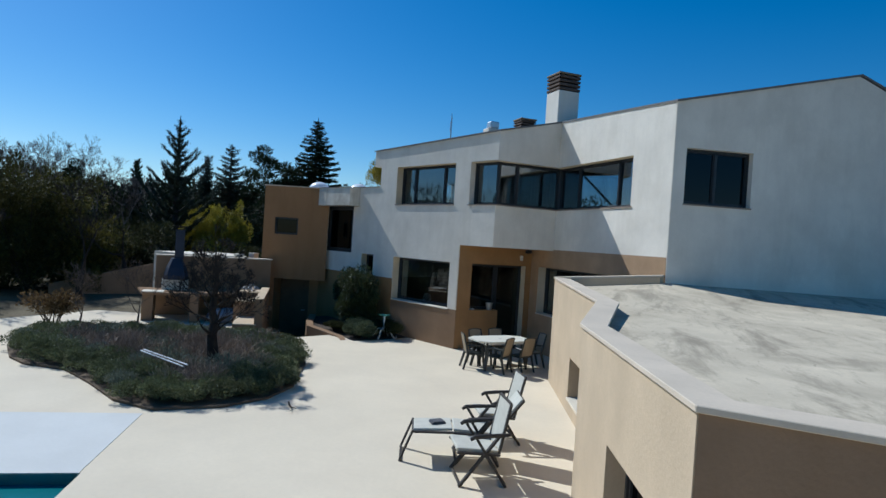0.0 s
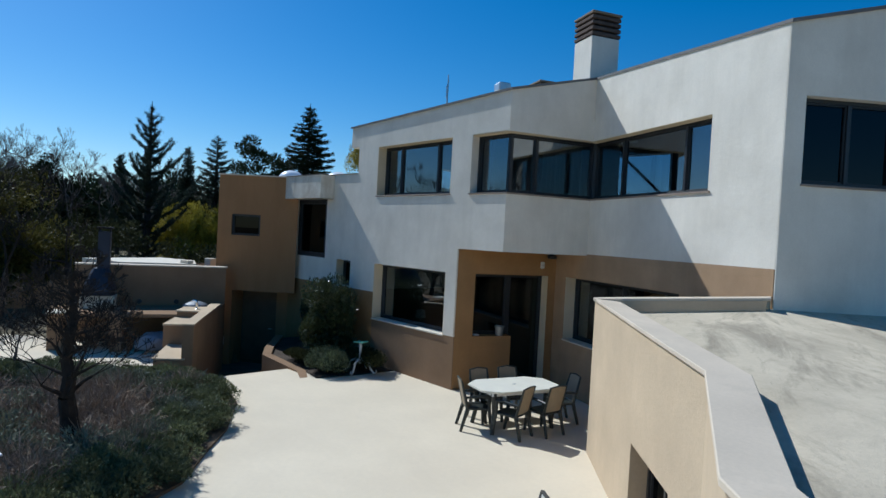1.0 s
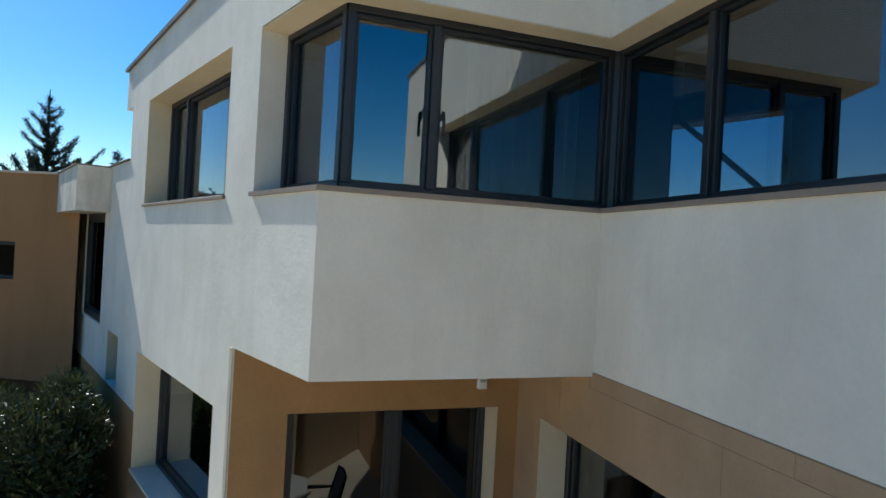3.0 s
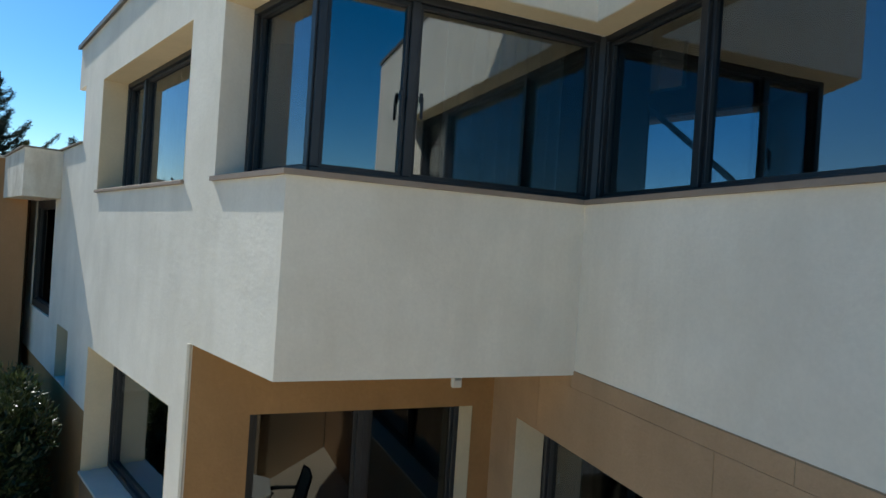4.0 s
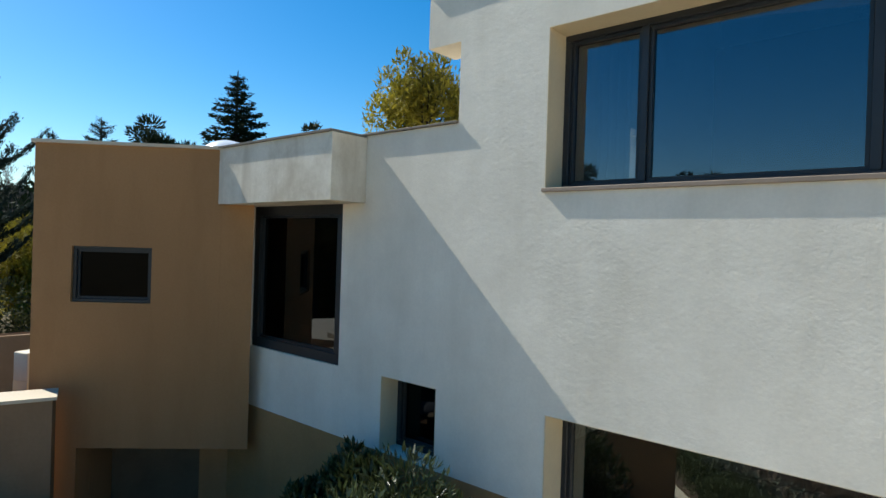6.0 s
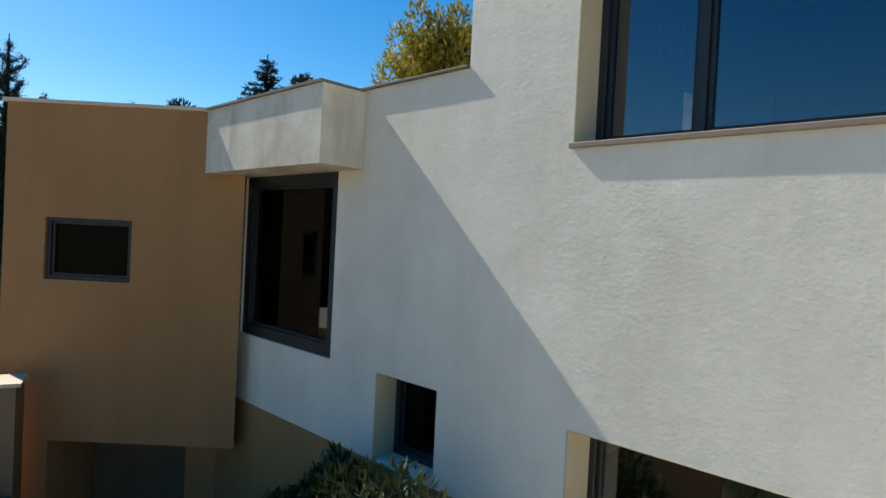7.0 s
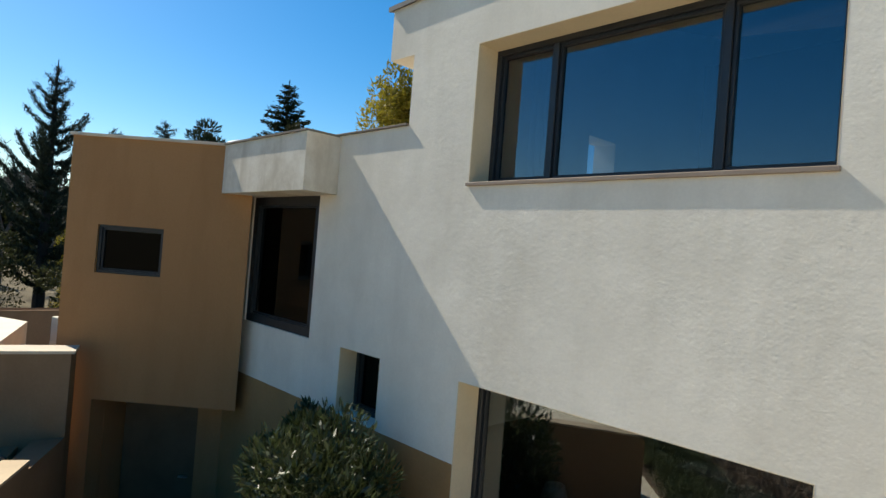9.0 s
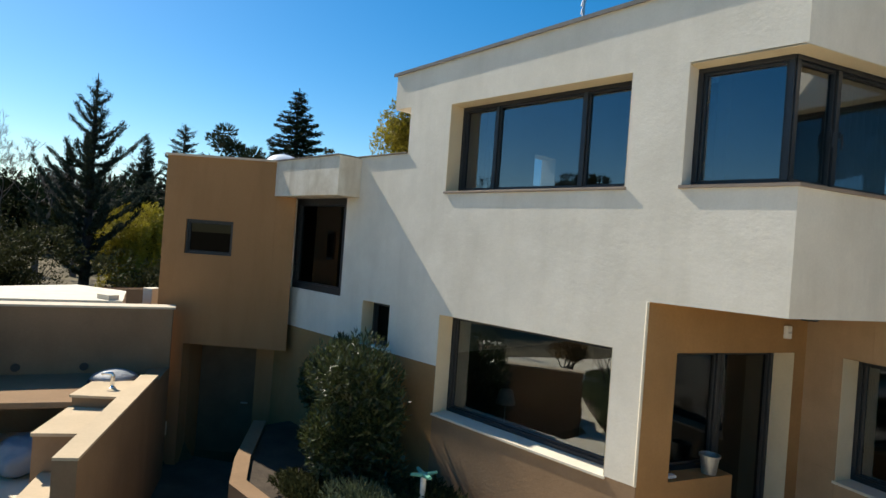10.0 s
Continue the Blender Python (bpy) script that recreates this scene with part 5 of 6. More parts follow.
def leaf_mesh(name, centres, axes, length, width, material, parent=None, rng=None, fold=0.25):
    """Many small pointed leaves as one mesh: centres and pointing axes as arrays."""
    rng = rng or np.random.default_rng(1)
    n = len(centres)
    ax = axes / np.maximum(np.linalg.norm(axes, axis=1, keepdims=True), 1e-6)
    rv = rng.normal(size=(n, 3))
    sd = np.cross(ax, rv)
    sd /= np.maximum(np.linalg.norm(sd, axis=1, keepdims=True), 1e-6)
    up = np.cross(sd, ax)
    ln = (np.asarray(length) * rng.uniform(0.6, 1.35, n))[:, None]
    wd = (np.asarray(width) * rng.uniform(0.6, 1.3, n))[:, None]
    tip, base = centres + ax * ln * 0.55, centres - ax * ln * 0.45
    a, b = centres + sd * wd * 0.5 + up * wd * fold, centres - sd * wd * 0.5 + up * wd * fold
    vs = np.stack([base, a, tip, b], axis=1).reshape(-1, 3)
    me = bpy.data.meshes.new(name)
    me.vertices.add(4 * n)
    me.vertices.foreach_set("co", vs.astype(np.float32).ravel())
    me.loops.add(4 * n)
    me.loops.foreach_set("vertex_index", np.arange(4 * n, dtype=np.int32))
    me.polygons.add(n)
    me.polygons.foreach_set("loop_start", np.arange(0, 4 * n, 4, dtype=np.int32))
    me.update(calc_edges=True)
    me.materials.append(material)
    ob = new(name, me)
    if parent is not None:
        ob.parent = parent
    return ob


def twigs(name, segs, material, parent=None, sides=4):
    """Tapered limbs as one mesh; segs: (start, end, start radius, end radius)."""
    verts, faces = [], []
    for a, b, ra, rb in segs:
        a, b = Vector(a), Vector(b)
        d = (b - a).normalized()
        x = d.cross(Vector((0.2, 0.35, 0.9)))
        x = x.normalized() if x.length > 1e-4 else Vector((1, 0, 0))
        y = d.cross(x)
        k0 = len(verts)
        for p, r in ((a, ra), (b, rb)):
            for k in range(sides):
                t = k * math.tau / sides
                verts.append(p + (x * math.cos(t) + y * math.sin(t)) * r)
        for k in range(sides):
            j = (k + 1) % sides
            faces.append((k0 + k, k0 + j, k0 + sides + j, k0 + sides + k))
    return raw(name, verts, faces, material, parent)


def grow(rnd, p, d, length, r, depth, out, tips, spread=0.6, rise=0.12, shrink=0.74, kids=(2, 3), steps=3, thin=0.002):
    """A limb that bends on its way and forks, into out; ends into tips."""
    p, d = Vector(p), Vector(d).normalized()
    for i in range(steps):
        q = p + d * length / steps
        r2 = r * (1 - 0.3 / steps * (i + 1) / 1.0)
        out.append((p.copy(), q.copy(), max(r, thin), max(r2, thin)))
        p, r = q, r2
        d = (d + Vector((rnd.gauss(0, 0.16), rnd.gauss(0, 0.16), rnd.gauss(rise, 0.12)))).normalized()
        if depth <= 1:
            tips.append((p.copy(), d.copy()))
    if depth <= 0:
        return
    for _ in range(rnd.choice(kids)):
        nd = (d + Vector((rnd.gauss(0, spread), rnd.gauss(0, spread), rnd.gauss(rise, spread * 0.6)))).normalized()
        grow(rnd, p, nd, length * shrink * rnd.uniform(0.8, 1.15), r * 0.68, depth - 1, out, tips, spread, rise, shrink, kids, steps, thin)


def clump(rng, c, radii, n, shell=0.55):
    """n random places in an ellipsoid, denser towards its skin; with outward axes."""
    v = rng.normal(size=(n, 3))
    v /= np.linalg.norm(v, axis=1, keepdims=True)
    r = rng.uniform(shell ** 3, 1, n) ** (1 / 3)
    return np.array(c) + v * r[:, None] * np.array(radii), v


def bush(name, label, category, c, radii, n, ll, lw, material, seed, lumps=14, stems=True, base_z=None, up=0.3, kind="", shell=0.5, mat_stem=None, low=False, ragged=False):
    """A shrub: stems, and leaves in lumps that give it an uneven outline."""
    rng = np.random.default_rng(seed)
    b = thing(name, label, category, kind=kind)
    cs, axs = [], []
    for i in range(lumps):
        v = rng.normal(size=3)
        v /= np.linalg.norm(v)
        v[2] = rng.uniform(-1.25, 0.95) if low else abs(v[2]) * 0.9 - 0.25
        k = rng.uniform(0.25, 1.02) if ragged else rng.uniform(0.35, 0.72)
        cc = np.array(c) + v * np.array(radii) * k
        rr = np.array(radii) * (rng.uniform(0.14, 0.36) * np.array((1, 1, 1.35)) if ragged else rng.uniform(0.32, 0.52))
        p, a = clump(rng, cc, rr, n // lumps, shell)
        cs.append(p)
        axs.append(a)
    p, a = np.concatenate(cs), np.concatenate(axs)
    zb = base_z if base_z is not None else c[2] - radii[2]
    keep = p[:, 2] > zb + 0.02
    p, a = p[keep], a[keep]
    a = a + rng.normal(scale=0.6, size=a.shape) + np.array((0, 0, up))
    leaf_mesh("foliage", p, a, ll, lw, material, b, rng)
    if stems:
        rnd = random.Random(seed)
        segs = []
        for i in range(10):
            t = rnd.uniform(0, math.tau)
            q = Vector(c) + Vector((math.cos(t) * radii[0] * 0.6, math.sin(t) * radii[1] * 0.6, rnd.uniform(-0.1, 0.5) * radii[2]))
            o = Vector((c[0] + rnd.uniform(-0.15, 0.15), c[1] + rnd.uniform(-0.15, 0.15), zb))
            mid = o.lerp(q, 0.5) + Vector((0, 0, 0.1 * radii[2]))
            segs += [(o, mid, 0.02, 0.014), (mid, q, 0.014, 0.006)]
        twigs("stems", segs, mat_stem or M_BARK, b)
    return b


def conifer(name, label, base, h, r, seed, style, material, n_leaf=170, ll=0.3, lw=0.06):
    """style 'up': long limbs that sweep upwards; 'fir': tiers; 'cedar': level, thin; 'spire': narrow."""
    rnd, rng = random.Random(seed), np.random.default_rng(seed)
    t = thing(name, label, "tree")
    bx, by, bz = base
    segs = [((bx, by, bz + h * i / 12), (bx + rnd.uniform(-0.02, 0.02), by, bz + h * (i + 1) / 12), 0.022 * h * (1 - i / 12) ** 0.8 + 0.015, 0.022 * h * (1 - (i + 1) / 12) ** 0.8 + 0.012) for i in range(12)]
    cs, axs, lns = [], [], []
    count = {"up": 58, "fir": 170, "cedar": 100, "spire": 70}[style]
    for i in range(count):
        f = 0.10 + 0.88 * (i + rnd.random()) / count
        ang = i * 2.399 + rnd.uniform(-0.4, 0.4)
        prof = {"up": (0.30 + 1.0 * min(1.0, f / 0.3) if f < 0.5 else 0.03 + 2.6 * (0.97 - f)) * (0.5 if i % 3 == 0 else 1.0), "fir": (1 - f) ** 0.85, "cedar": (1 - f) ** 0.7, "spire": (1 - f) ** 0.5 * 0.9}[style]
        ln = r * prof * rnd.uniform(0.72, 1.18) + (0.03 if style == "up" else 0.12)
        o = Vector((bx, by, bz + h * f))
        dirv = Vector((math.cos(ang), math.sin(ang), 0))
        pts = []
        for k in range(7):
            u = k / 6
            if style == "up":
                dz = ln * (0.20 * u + 0.62 * u * u)
            elif style == "fir":
                dz = ln * (-0.18 * u + 0.22 * u * u)
            elif style == "cedar":
                dz = ln * (0.15 * u + 0.12 * u * u)
            else:
                dz = ln * 1.6 * u
            pts.append(o + dirv * ln * u + Vector((rnd.gauss(0, 0.02), rnd.gauss(0, 0.02), dz)))
        for k in range(6):
            segs.append((pts[k], pts[k + 1], 0.035 * (1 - k / 7), 0.035 * (1 - (k + 1) / 7) + 0.004))
        m = max(12, int(n_leaf * (ln / r) ** 0.8))
        us = rng.uniform(0.12, 1.0, m)
        pa = np.array([tuple(p) for p in pts])
        idx = np.minimum((us * 6).astype(int), 5)
        fr = us * 6 - idx
        cc = pa[idx] * (1 - fr)[:, None] + pa[idx + 1] * fr[:, None]
        along = pa[idx + 1] - pa[idx]
        along /= np.linalg.norm(along, axis=1, keepdims=True)
        side = np.cross(along, np.array((0, 0, 1.0)))
        wid = (ln * (0.045 if style == "up" else 0.16) * (1 - us) + ll * 0.35)
        sgn = rng.normal(size=m)
        cc = cc + side * (sgn * wid)[:, None] * 0.7 + rng.normal(scale=0.05, size=(m, 3))
        cs.append(cc)
        lns.append(np.full(m, (0.45 + 0.55 * min(1.0, (1 - f) * 2.2))) * (1.2 - 0.5 * us if style == "up" else 1.0))
        axs.append(along * 1.0 + side * np.sign(sgn)[:, None] * 0.8 + rng.normal(scale=0.3, size=(m, 3)) + np.array((0, 0, 0.25 if style != "fir" else -0.05)))
    zt = 1 - 0.45 * rng.uniform(0, 1, 700) ** 1.3
    tipc = np.stack([np.full(700, bx), np.full(700, by), bz + h * zt], axis=1) + rng.normal(scale=0.05, size=(700, 3)) * np.array((1, 1, 0.2)) * (1.02 - zt)[:, None] * 4
    cs.append(tipc)
    lns.append(0.3 + (1 - zt) * 1.2)
    axs.append(rng.normal(size=(700, 3)) * np.array((1, 1, 0.4)) + np.array((0, 0, 1.6)))
    sc = np.concatenate(lns)
    twigs("trunk", segs, M_BARK, t)
    leaf_mesh("crown", np.concatenate(cs), np.concatenate(axs), ll * sc, lw * sc, material, t, rng)
    return t


def pine(name, label, base, h, r, seed, material):
    rnd, rng = random.Random(seed), np.random.default_rng(seed)
    t = thing(name, label, "tree")
    out, tips = [], []
    grow(rnd, base, (0.05, 0.02, 1), h * 0.42, 0.16, 4, out, tips, 0.75, 0.1, 0.62, (3, 3), 3)
    twigs("trunk", out, M_BARK, t)
    cs, axs = [], []
    top = Vector((base[0], base[1], base[2] + h * 0.66))
    for i in range(46):
        v = Vector((rnd.gauss(0, 1), rnd.gauss(0, 1), rnd.gauss(0, 0.8))).normalized() * rnd.uniform(0.45, 1.0)
        c = top + Vector((v.x * r, v.y * r, v.z * h * 0.34))
        p, a = clump(rng, tuple(c), (0.62, 0.62, 0.42), 260, 0.3)
        cs.append(p)
        axs.append(a + np.array((0, 0, 0.5)))
    leaf_mesh("crown", np.concatenate(cs), np.concatenate(axs), 0.24, 0.07, material, t, rng)
    return t


def bare_tree(name, label, base, length, r, depth, seed, material, spread=0.45, kids=(2, 3), lean=(0, 0), shrink=0.74, thin=0.003):
    rnd = random.Random(seed)
    t = thing(name, label, "tree")
    out, tips = [], []
    grow(rnd, base, (lean[0], lean[1], 1), length, r, depth, out, tips, spread, 0.1, shrink, kids, 3, thin)
    twigs("trunk", [s for s in out if s[2] > r * 0.4], material, t, 7)
    tagged(twigs("twig_crown", [s for s in out if s[2] <= r * 0.4], material, t, 4), kind="stuff")
    return t


# bed with its low shrubs
BED = [(-10.2, 6.8), (-9.46, 6.22), (-8.6, 5.6), (-8.05, 4.75), (-7.95, 3.9), (-8.35, 2.9), (-9.2, 2.56), (-10.6, 2.5), (-11.9, 2.36), (-12.7, 1.82), (-13.5, 1.68), (-14.8, 1.8), (-15.8, 2.3), (-16.3, 3.4), (-15.6, 4.8), (-14.6, 6.0), (-13.9, 6.75), (-13.3, 7.4), (-12.6, 7.75), (-11.5, 7.5)]
bm = bmesh.new()
bc_ = Vector((-11.9, 4.6))
prism(bm, [tuple(bc_.lerp(Vector(p), 0.97)) for p in BED], 0.002, 0.04)
tagged(part("bed_soil", bm, M_SOIL), "dry brown soil of the curved planting bed", "soil", kind="structure")


def edge_dist(x, y):
    best = 99.0
    for i in range(len(BED)):
        a, b = Vector(BED[i - 1]), Vector(BED[i])
        t = max(0, min(1, (Vector((x, y)) - a).dot(b - a) / (b - a).length_squared))
        best = min(best, (Vector((x, y)) - a.lerp(b, t)).length)
    return best


rnd = random.Random(5)
rim, mid = [], []
tries = 0
while len(rim) < 120 and tries < 9000:
    tries += 1
    x, y = rnd.uniform(-16.2, -8.0), rnd.uniform(1.8, 7.7)
    if not inside(x, y, BED):
        continue
    e = edge_dist(x, y)
    if 0.34 < e < 1.0 and all(math.hypot(x - a, y - b) > 0.31 for a, b in rim):
        rim.append((x, y))
tries = 0
while len(mid) < 46 and tries < 6000:
    tries += 1
    x, y = rnd.uniform(-16.2, -8.0), rnd.uniform(1.8, 7.7)
    if inside(x, y, BED) and edge_dist(x, y) > 0.9 and all(math.hypot(x - a, y - b) > 0.45 for a, b in mid):
        mid.append((x, y))
for i, (x, y) in enumerate(rim):
    h = rnd.uniform(0.24, 0.34)
    grey = (i % 5 == 0) and x < -9.5
    bush("low_shrub", "clipped low grey-green shrub at the bed's edge" if grey else "dense low green shrub at the bed's edge", "shrub", (x, y, h * 0.5 + 0.06), (rnd.uniform(0.38, 0.5), rnd.uniform(0.38, 0.5), h * 0.9), 2400, 0.055, 0.016, M_GREYLEAF if grey else M_MATGREEN, 100 + i, 9, False, 0.06, 0.6)
for i, (x, y) in enumerate(mid):
    h = rnd.uniform(0.24, 0.4)
    dry = y < 7.2 and i % 5 != 0
    rng = np.random.default_rng(300 + i)
    s = thing("dry_shrub" if dry else "low_shrub", "leafless brown stems of a dry low shrub" if dry else "low grey-green leafy shrub", "shrub")
    n = 800 if dry else 1300
    a = rng.normal(size=(n, 3)) * np.array((0.75, 0.75, 0.5)) + np.array((0, 0, 0.8))
    a /= np.linalg.norm(a, axis=1, keepdims=True)
    u = rng.uniform(0.15, 1.0, n)[:, None]
    pts = np.array((x, y, 0.06)) + a * u * np.array((0.62, 0.62, h * 1.15))
    if dry:
        tagged(leaf_mesh("twig_tuft", pts, a + rng.normal(scale=0.35, size=a.shape), 0.22, 0.012, M_DRY, s, rng, 0.0), kind="stuff")
    else:
        leaf_mesh("foliage", pts, a + rng.normal(scale=0.5, size=a.shape), 0.08, 0.025, M_GREYLEAF, s, rng)

# leafless tree in the bed
rnd = random.Random(15)
bed_tree = thing("bare_tree", "dark leafless garden tree with many thin twigs", "tree")
stem, limbs, ends = [], [], []
p = Vector((-10.5, 4.77, 0.03))
for i in range(9):
    q = p + Vector((rnd.uniform(-0.045, 0.045), rnd.uniform(-0.045, 0.045), 0.25))
    stem.append((p.copy(), q.copy(), 0.128 - 0.011 * i + (0.03 if i == 0 else 0), 0.117 - 0.011 * i))
    for k in range((0, 0, 3, 4, 4, 4, 3, 3, 3)[i]):
        a = i * 2.4 + k * 1.7 + rnd.uniform(-0.5, 0.5)
        grow(rnd, q, (math.cos(a), math.sin(a), rnd.uniform(0.1, 0.9)), rnd.uniform(0.40, 0.56) * (1.0 - 0.085 * i), 0.034 - 0.002 * i, 5, limbs, ends, 0.5, 0.07, 0.74, (2, 3, 3), 3, 0.0045)
    p = q
grow(rnd, p, (0.1, 0, 1), 0.28, 0.022, 4, limbs, ends, 0.4, 0.12, 0.70, (2, 3), 3, 0.0036)
twigs("trunk", stem + [s for s in limbs if s[2] >= 0.016], M_BARK, bed_tree, 8)
tagged(twigs("twig_crown", [s for s in limbs if s[2] < 0.016], M_BARK, bed_tree, 3), kind="stuff")
bare_tree("bare_shrub", "leafless twiggy shrub beside the bed", (-14.9, 4.6, 0.05), 0.55, 0.04, 5, 12, M_BARKG, 0.6, (3, 3), (0, 0), 0.78)
bare_tree("bare_shrub", "leafless twiggy shrub beside the bed", (-15.5, 3.4, 0.05), 0.5, 0.04, 5, 13, M_BARKG, 0.6, (3, 3), (0, 0), 0.78)
bush("rust_shrub", "rust-brown dry leafy shrub", "shrub", (-17.0, 3.1, 0.6), (0.8, 0.8, 0.6), 2600, 0.1, 0.03, M_ORANGE, 70, 12, True, 0.0)
pole = thing("white_pole", "pair of thin white poles lying on the bed", "pole")
for dx in (0.0, 0.07):
    bm = bmesh.new()
    tube(bm, [(-11.25 + dx * 1.2, 3.66 - dx * 1.2, 0.42), (-9.64 + dx * 1.2, 3.92 - dx * 1.5, 0.40)], 0.013, 8)
    part("rod", bm, M_PLASTIC_W, pole)
# dark twig shapes that stand in for the bare tree's shadow here
branch = thing("fallen_branch", "dark twig shapes standing in for the tree shadow on the terrace", "branch")
rn = random.Random(3)
o_, t_ = [], []
grow(rn, (-7.75, 4.95, 0.03), (0.8, -0.4, 0.0), 0.28, 0.02, 2, o_, t_, 0.5, 0.0, 0.7, (2, 2), 2)
twigs("twig", [(Vector((a.x, a.y, 0.02 + abs(a.z) * 0.3)), Vector((b.x, b.y, 0.02 + abs(b.z) * 0.3)), r0, r1) for a, b, r0, r1 in o_], M_BARK, branch, 6)

# planter bushes
bush("laurel_bush", "large rounded glossy dark green bush in the planter", "bush", (-13.82, 10.56, 1.12), (0.84, 0.7, 0.88), 26000, 0.10, 0.024, M_LEAF, 21, 40, True, 0.04, 0.6, shell=0.6, low=True)
bush("laurel_bush", "glossy dark green bush against the wall", "bush", (-15.0, 10.9, 0.95), (0.62, 0.38, 0.92), 9000, 0.10, 0.028, M_LEAF, 22, 16, True, 0.05, 0.5)
bush("laurel_bush", "thin glossy shoots of a bush under the small window", "bush", (-14.65, 10.95, 1.55), (0.42, 0.3, 0.45), 2600, 0.10, 0.028, M_LEAF, 27, 10, True, 0.05, 0.9)
bush("rosemary", "low grey-green rosemary at the planter's edge", "shrub", (-12.78, 9.95, 0.26), (0.62, 0.5, 0.42), 11000, 0.075, 0.015, M_ROSEMARY, 23, 20, True, 0.02, 0.9)
bush("rosemary", "low dark green shrub by the house wall", "shrub", (-12.55, 10.75, 0.3), (0.75, 0.4, 0.3), 4200, 0.08, 0.02, M_SHRUB, 24, 16, True, 0.02, 0.8)
bush("rosemary", "low dark green shrub in the planter", "shrub", (-13.9, 9.9, 0.22), (0.7, 0.35, 0.18), 3600, 0.08, 0.02, M_SHRUB, 25, 16, True, 0.03, 0.8)
bush("weeds", "small dry weeds on the roof edge", "weed", (-15.5, 11.0, 4.6), (0.12, 0.06, 0.07), 90, 0.07, 0.018, M_SHRUB, 26, 5, False, 4.57, 1.0)
bush("weeds", "small dry weeds on the annexe roof edge", "weed", (-0.55, 3.95, 2.0), (0.09, 0.05, 0.05), 60, 0.06, 0.014, M_SHRUB, 28, 4, False, 1.97, 1.0)
bush("mimosa", "yellow-green feathery shrub above the flat roof", "shrub", (-15.86, 12.95, 5.22), (0.62, 0.6, 0.8), 9000, 0.085, 0.026, M_YELLOW, 31, 46, True, 4.48, 0.6, ragged=True)

# trees beyond the garden
conifer("conifer", "tall dark conifer with limbs that sweep upwards", (-35.4, 12.4, -0.2), 9.6, 1.85, 41, "up", M_CONIFER, 620, 0.20, 0.05)
conifer("fir_tree", "dense dark green fir tree", (-34.6, 21.2, -0.2), 11.0, 3.9, 42, "fir", M_PINE, 420, 0.28, 0.075)
conifer("cedar", "thin level-branched dark cedar tree", (-41.6, 18.3, 0.0), 9.1, 2.6, 43, "cedar", M_CONIFER, 340, 0.22, 0.055)
conifer("cypress", "slender dark green cypress tree", (-39.4, 15.7, 0.0), 7.8, 0.7, 44, "cedar", M_CONIFER, 110, 0.26, 0.08)
conifer("cypress", "narrow dark green cypress tree", (-53.2, 15.2, 0.2), 7.9, 0.7, 45, "spire", M_PINE, 110, 0.3, 0.1)
conifer("fir_tree", "young dark green fir tree", (-37.5, 15.2, 0.0), 4.9, 1.5, 46, "fir", M_PINE, 110, 0.3, 0.1)
pine("pine", "dark green round-headed pine tree", (-37.6, 19.8, -0.2), 9.2, 2.9, 47, M_PINE)
pine("pine", "dark green tree beyond the pool", (-25.0, -9.0, -0.2), 8.5, 2.6, 49, M_SHRUB)
pine("pine", "dark green tree beyond the pool", (-19.5, -11.5, -0.2), 7.5, 2.4, 51, M_SHRUB)
pine("pine", "dark green broad-headed pine tree", (-49.3, 9.7, 0.2), 7.0, 2.6, 48, M_PINE)
for i, (x, y, h) in enumerate(((-47.4, 8.5, 2.7), (-47.0, 10.7, 2.6), (-46.6, 12.6, 2.5), (-45.0, 7.0, 2.5), (-48.5, 4.5, 2.6), (-45.5, 14.2, 2.4), (-44.0, 5.4, 2.4), (-49.0, 6.5, 2.8))):
    bare_tree("bare_tree", "tall pale leafless tree with fine twigs", (x, y, 0.2), h, 0.18, 6, 50 + i, M_TWIG, 0.5, (3, 3), (0, 0), 0.68, 0.007)
for i, (x, y, h) in enumerate(((-31.0, -5.5, 2.5), (-34.0, -3.0, 2.6), (-36.5, -8.0, 2.7), (-29.0, -8.5, 2.4))):
    bare_tree("bare_tree", "tall pale leafless tree with fine twigs", (x, y, 0.0), h, 0.18, 6, 150 + i, M_TWIG, 0.5, (3, 3), (0, 0), 0.68, 0.008)
for i, (x, y, h) in enumerate(((-24.0, 5.2, 1.5), (-26.5, 7.4, 1.5), (-22.5, 2.0, 1.3))):
    bare_tree("bare_tree", "dark leafless orchard tree", (x, y, -0.05), h, 0.13, 6, 60 + i, M_BARK, 0.6, (2, 3), (0, 0), 0.7, 0.008)
for i, (x, y, z, rx, ry, rz) in enumerate(((-36.3, 14.3, 2.3, 1.5, 1.35, 2.2), (-36.0, 16.2, 2.5, 1.5, 1.4, 2.3))):
    bush("mimosa", "yellow-green bamboo-like shrub behind the kitchen", "shrub", (x, y, z), (rx, ry, rz), 20000, 0.15, 0.036, M_YELLOW, 80 + i, 64, True, 0.0, 0.8, ragged=True, low=True)
for i, (x, y, z, r) in enumerate(((-27.0, 4.0, 2.6, 2.2), (-28.0, 0.8, 2.9, 2.5), (-26.3, -2.2, 2.8, 2.4), (-30.0, 4.7, 2.4, 2.2), (-27.3, 5.9, 1.7, 1.5), (-31.5, 1.8, 3.0, 2.6))):
    bush("bamboo_hedge", "tall dark green bamboo hedge", "hedge", (x, y, z), (r, r, z * 0.98), 20000, 0.2, 0.035, M_BAMBOO_SUN if i in (3, 4) else M_BAMBOO, 90 + i, 70, True, 0.0, 0.5, low=True, ragged=True)
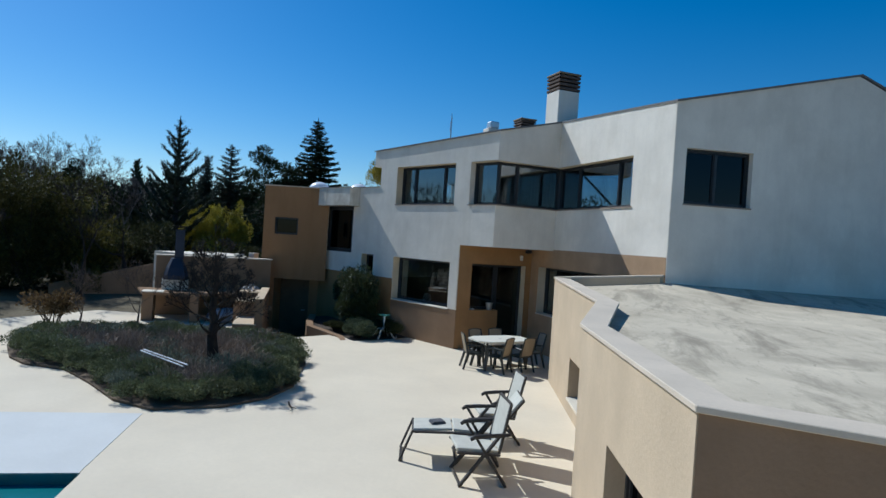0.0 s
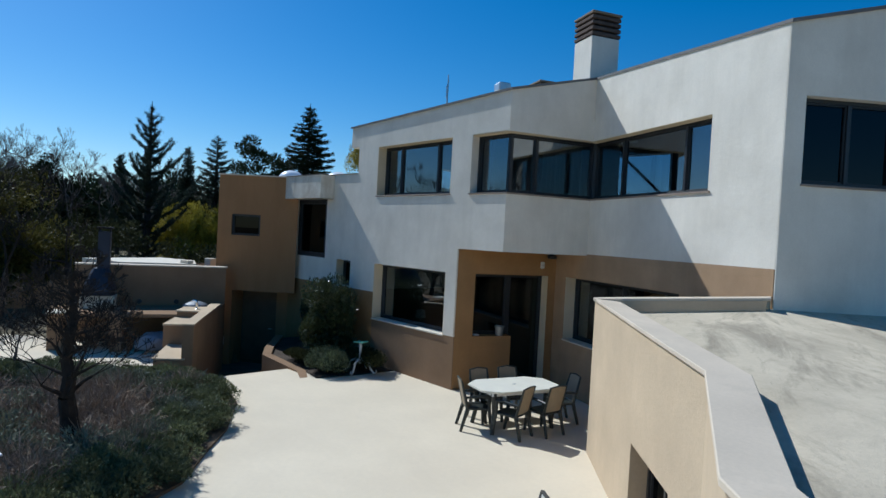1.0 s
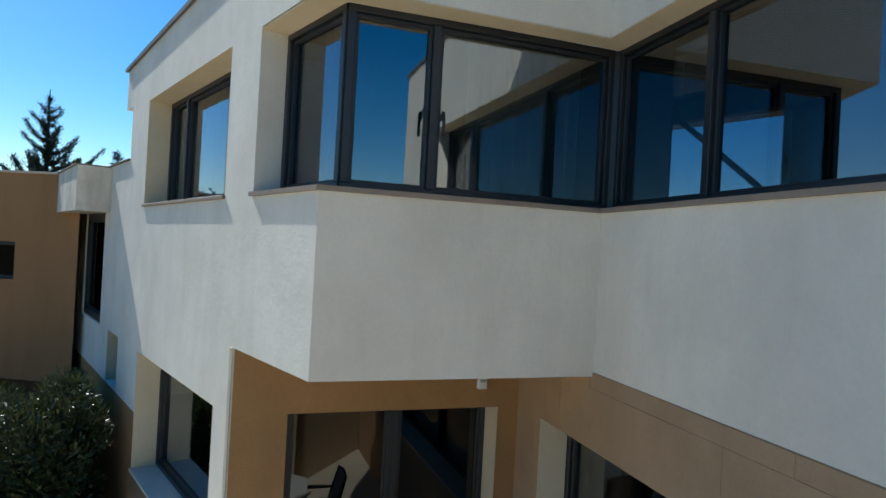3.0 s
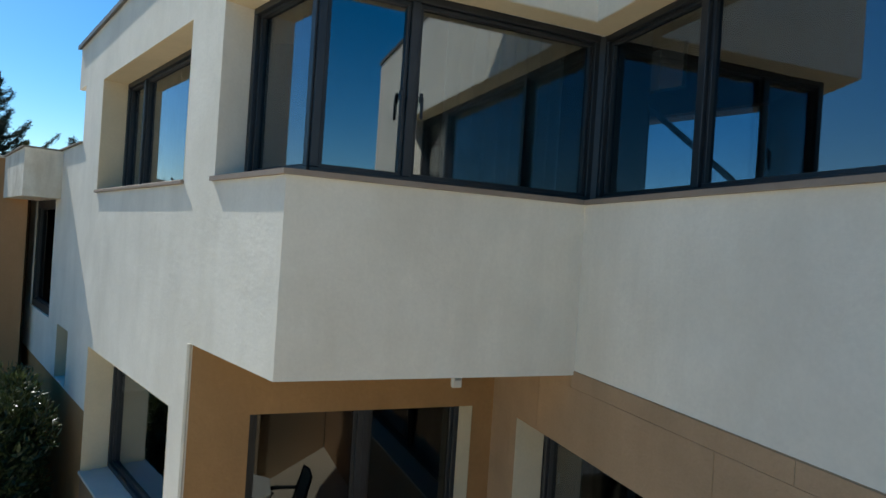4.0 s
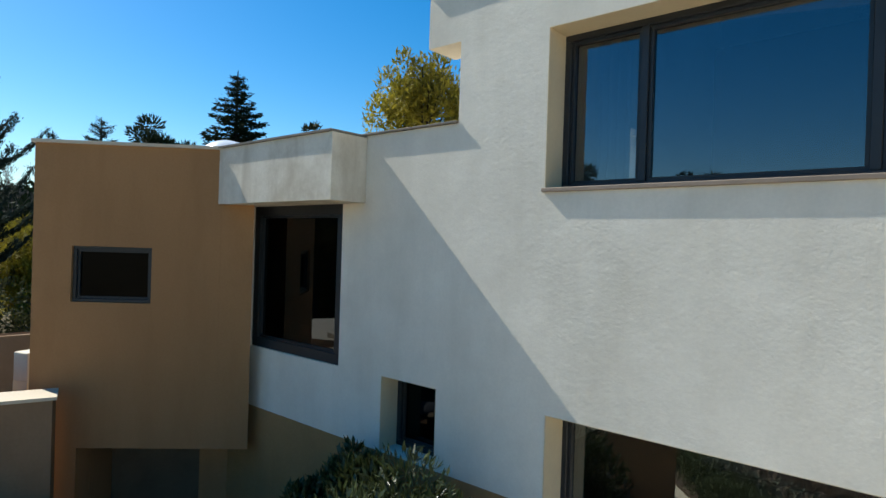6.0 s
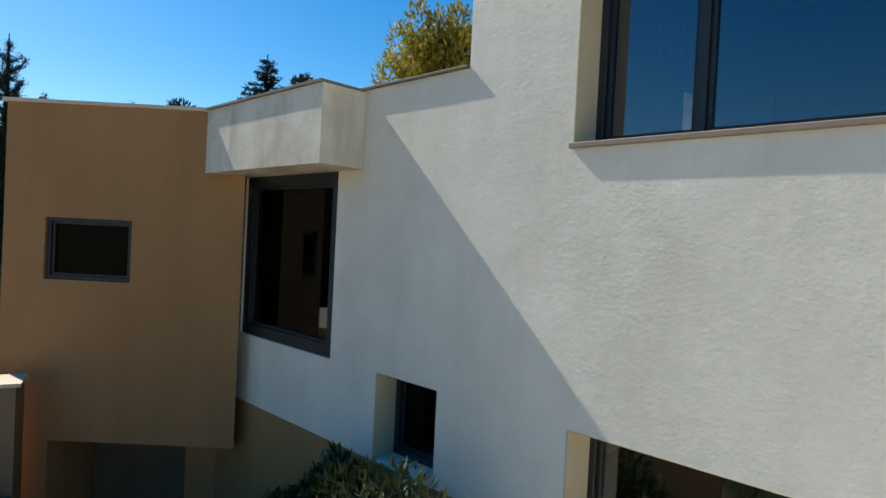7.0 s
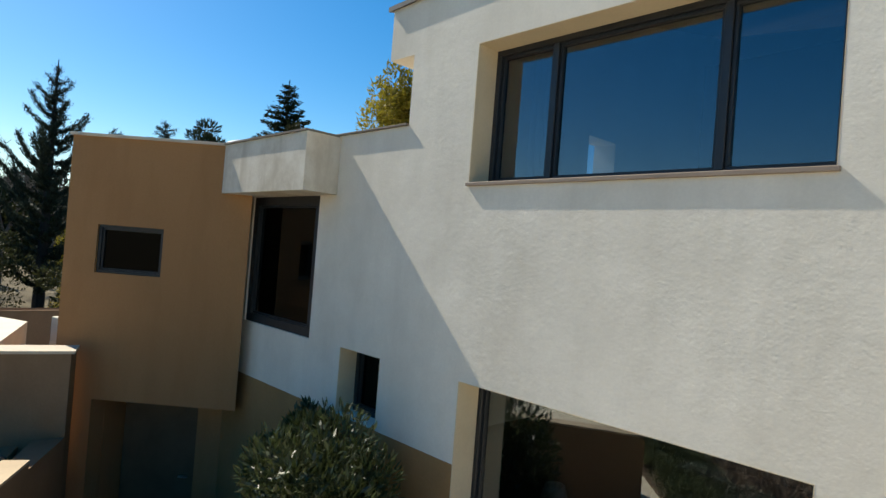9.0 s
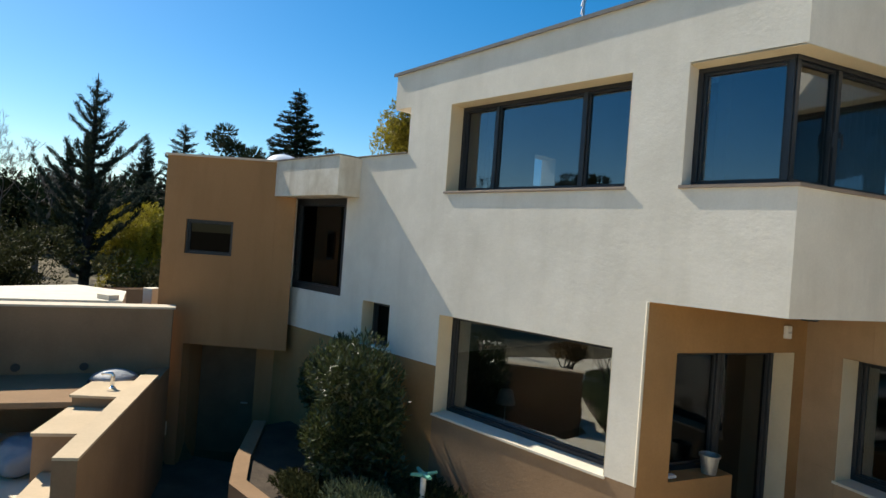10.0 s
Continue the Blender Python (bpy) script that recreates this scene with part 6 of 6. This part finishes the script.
for i, (x, y, z, rx, rz) in enumerate(((-30.6, 8.2, 1.0, 1.6, 1.2), (-28.5, 13.0, 1.1, 1.8, 1.2), (-31.0, 9.4, 1.4, 2.0, 1.6), (-27.5, 6.2, 1.0, 1.6, 1.2), (-30.5, 16.5, 0.9, 2.0, 1.0), (-33.5, 6.5, 1.6, 2.5, 1.9), (-24.8, 14.4, 0.9, 1.4, 1.0), (-38.0, 10.0, 1.9, 2.6, 2.2), (-29.0, 3.6, 1.2, 2.0, 1.4), (-39.5, 16.8, 2.0, 2.4, 2.3), (-31.0, 20.0, 2.0, 2.4, 2.3))):
    bush("garden_shrub", "dark green shrub beyond the terrace", "shrub", (x, y, z), (rx, rx, rz), 7000, 0.16, 0.06, M_SHRUB, 130 + i, 40, True, -0.1, 0.4, low=True, ragged=True)

# low pale garden wall
bm = bmesh.new()
prism(bm, [(-26.1, 4.6), (-25.3, 9.4), (-24.2, 14.6), (-24.5, 14.7), (-25.6, 9.5), (-26.4, 4.7)], -0.2, lambda x, y: min(1.62, 0.30 + max(0.0, y - 5) * 0.27))
tagged(part("garden_wall", bm, M_TAN), "low brown rendered garden wall", "wall", kind="structure")

# far wood
rng = np.random.default_rng(77)
cs, axs = [], []
brown = []
for i in range(300):
    a = radians(rng.uniform(100, 215))
    d = rng.uniform(52, 92)
    x, y = -8 + d * math.cos(a), 6 + d * math.sin(a)
    hh = rng.uniform(5.2, 8.2) * (0.75 + d / 190)
    rr = rng.uniform(1.8, 3.4)
    for k in range(5):
        c = (x + rng.normal() * rr * 0.5, y + rng.normal() * rr * 0.5, hh * rng.uniform(0.3, 0.8))
        p, ax = clump(rng, c, (rr * 0.75, rr * 0.75, hh * 0.32), 240, 0.35)
        cs.append(p)
        axs.append(ax + rng.normal(scale=0.4, size=ax.shape))
        brown += [i % 5 < 3] * len(p)
brown = np.array(brown)
cs, axs = [np.concatenate(cs)], [np.concatenate(axs)]
wood = leaf_mesh("far_wood", cs[0][brown], axs[0][brown], 0.6, 0.1, M_BROWNWOOD, None, rng)
tagged(wood, "distant brown leafless wood beyond the garden", "woodland", kind="stuff")
cs, axs = [cs[0][~brown]], [axs[0][~brown]]
wood = leaf_mesh("far_wood", np.concatenate(cs), np.concatenate(axs), 0.6, 0.25, M_PINE, None, rng)
tagged(wood, "distant dark wood beyond the garden", "woodland", kind="stuff")

# ---- wall slabs, last ----
panels(bpy.data.objects["wall_wing_base"], W3L, -1.22, 4.318, 0.0, 2.905, 0.80, 0.40, [(-0.72, 2.62, 1.1, 2.4)], 1, lift=0.004, gap=0.0016, material=M_STONE_P)
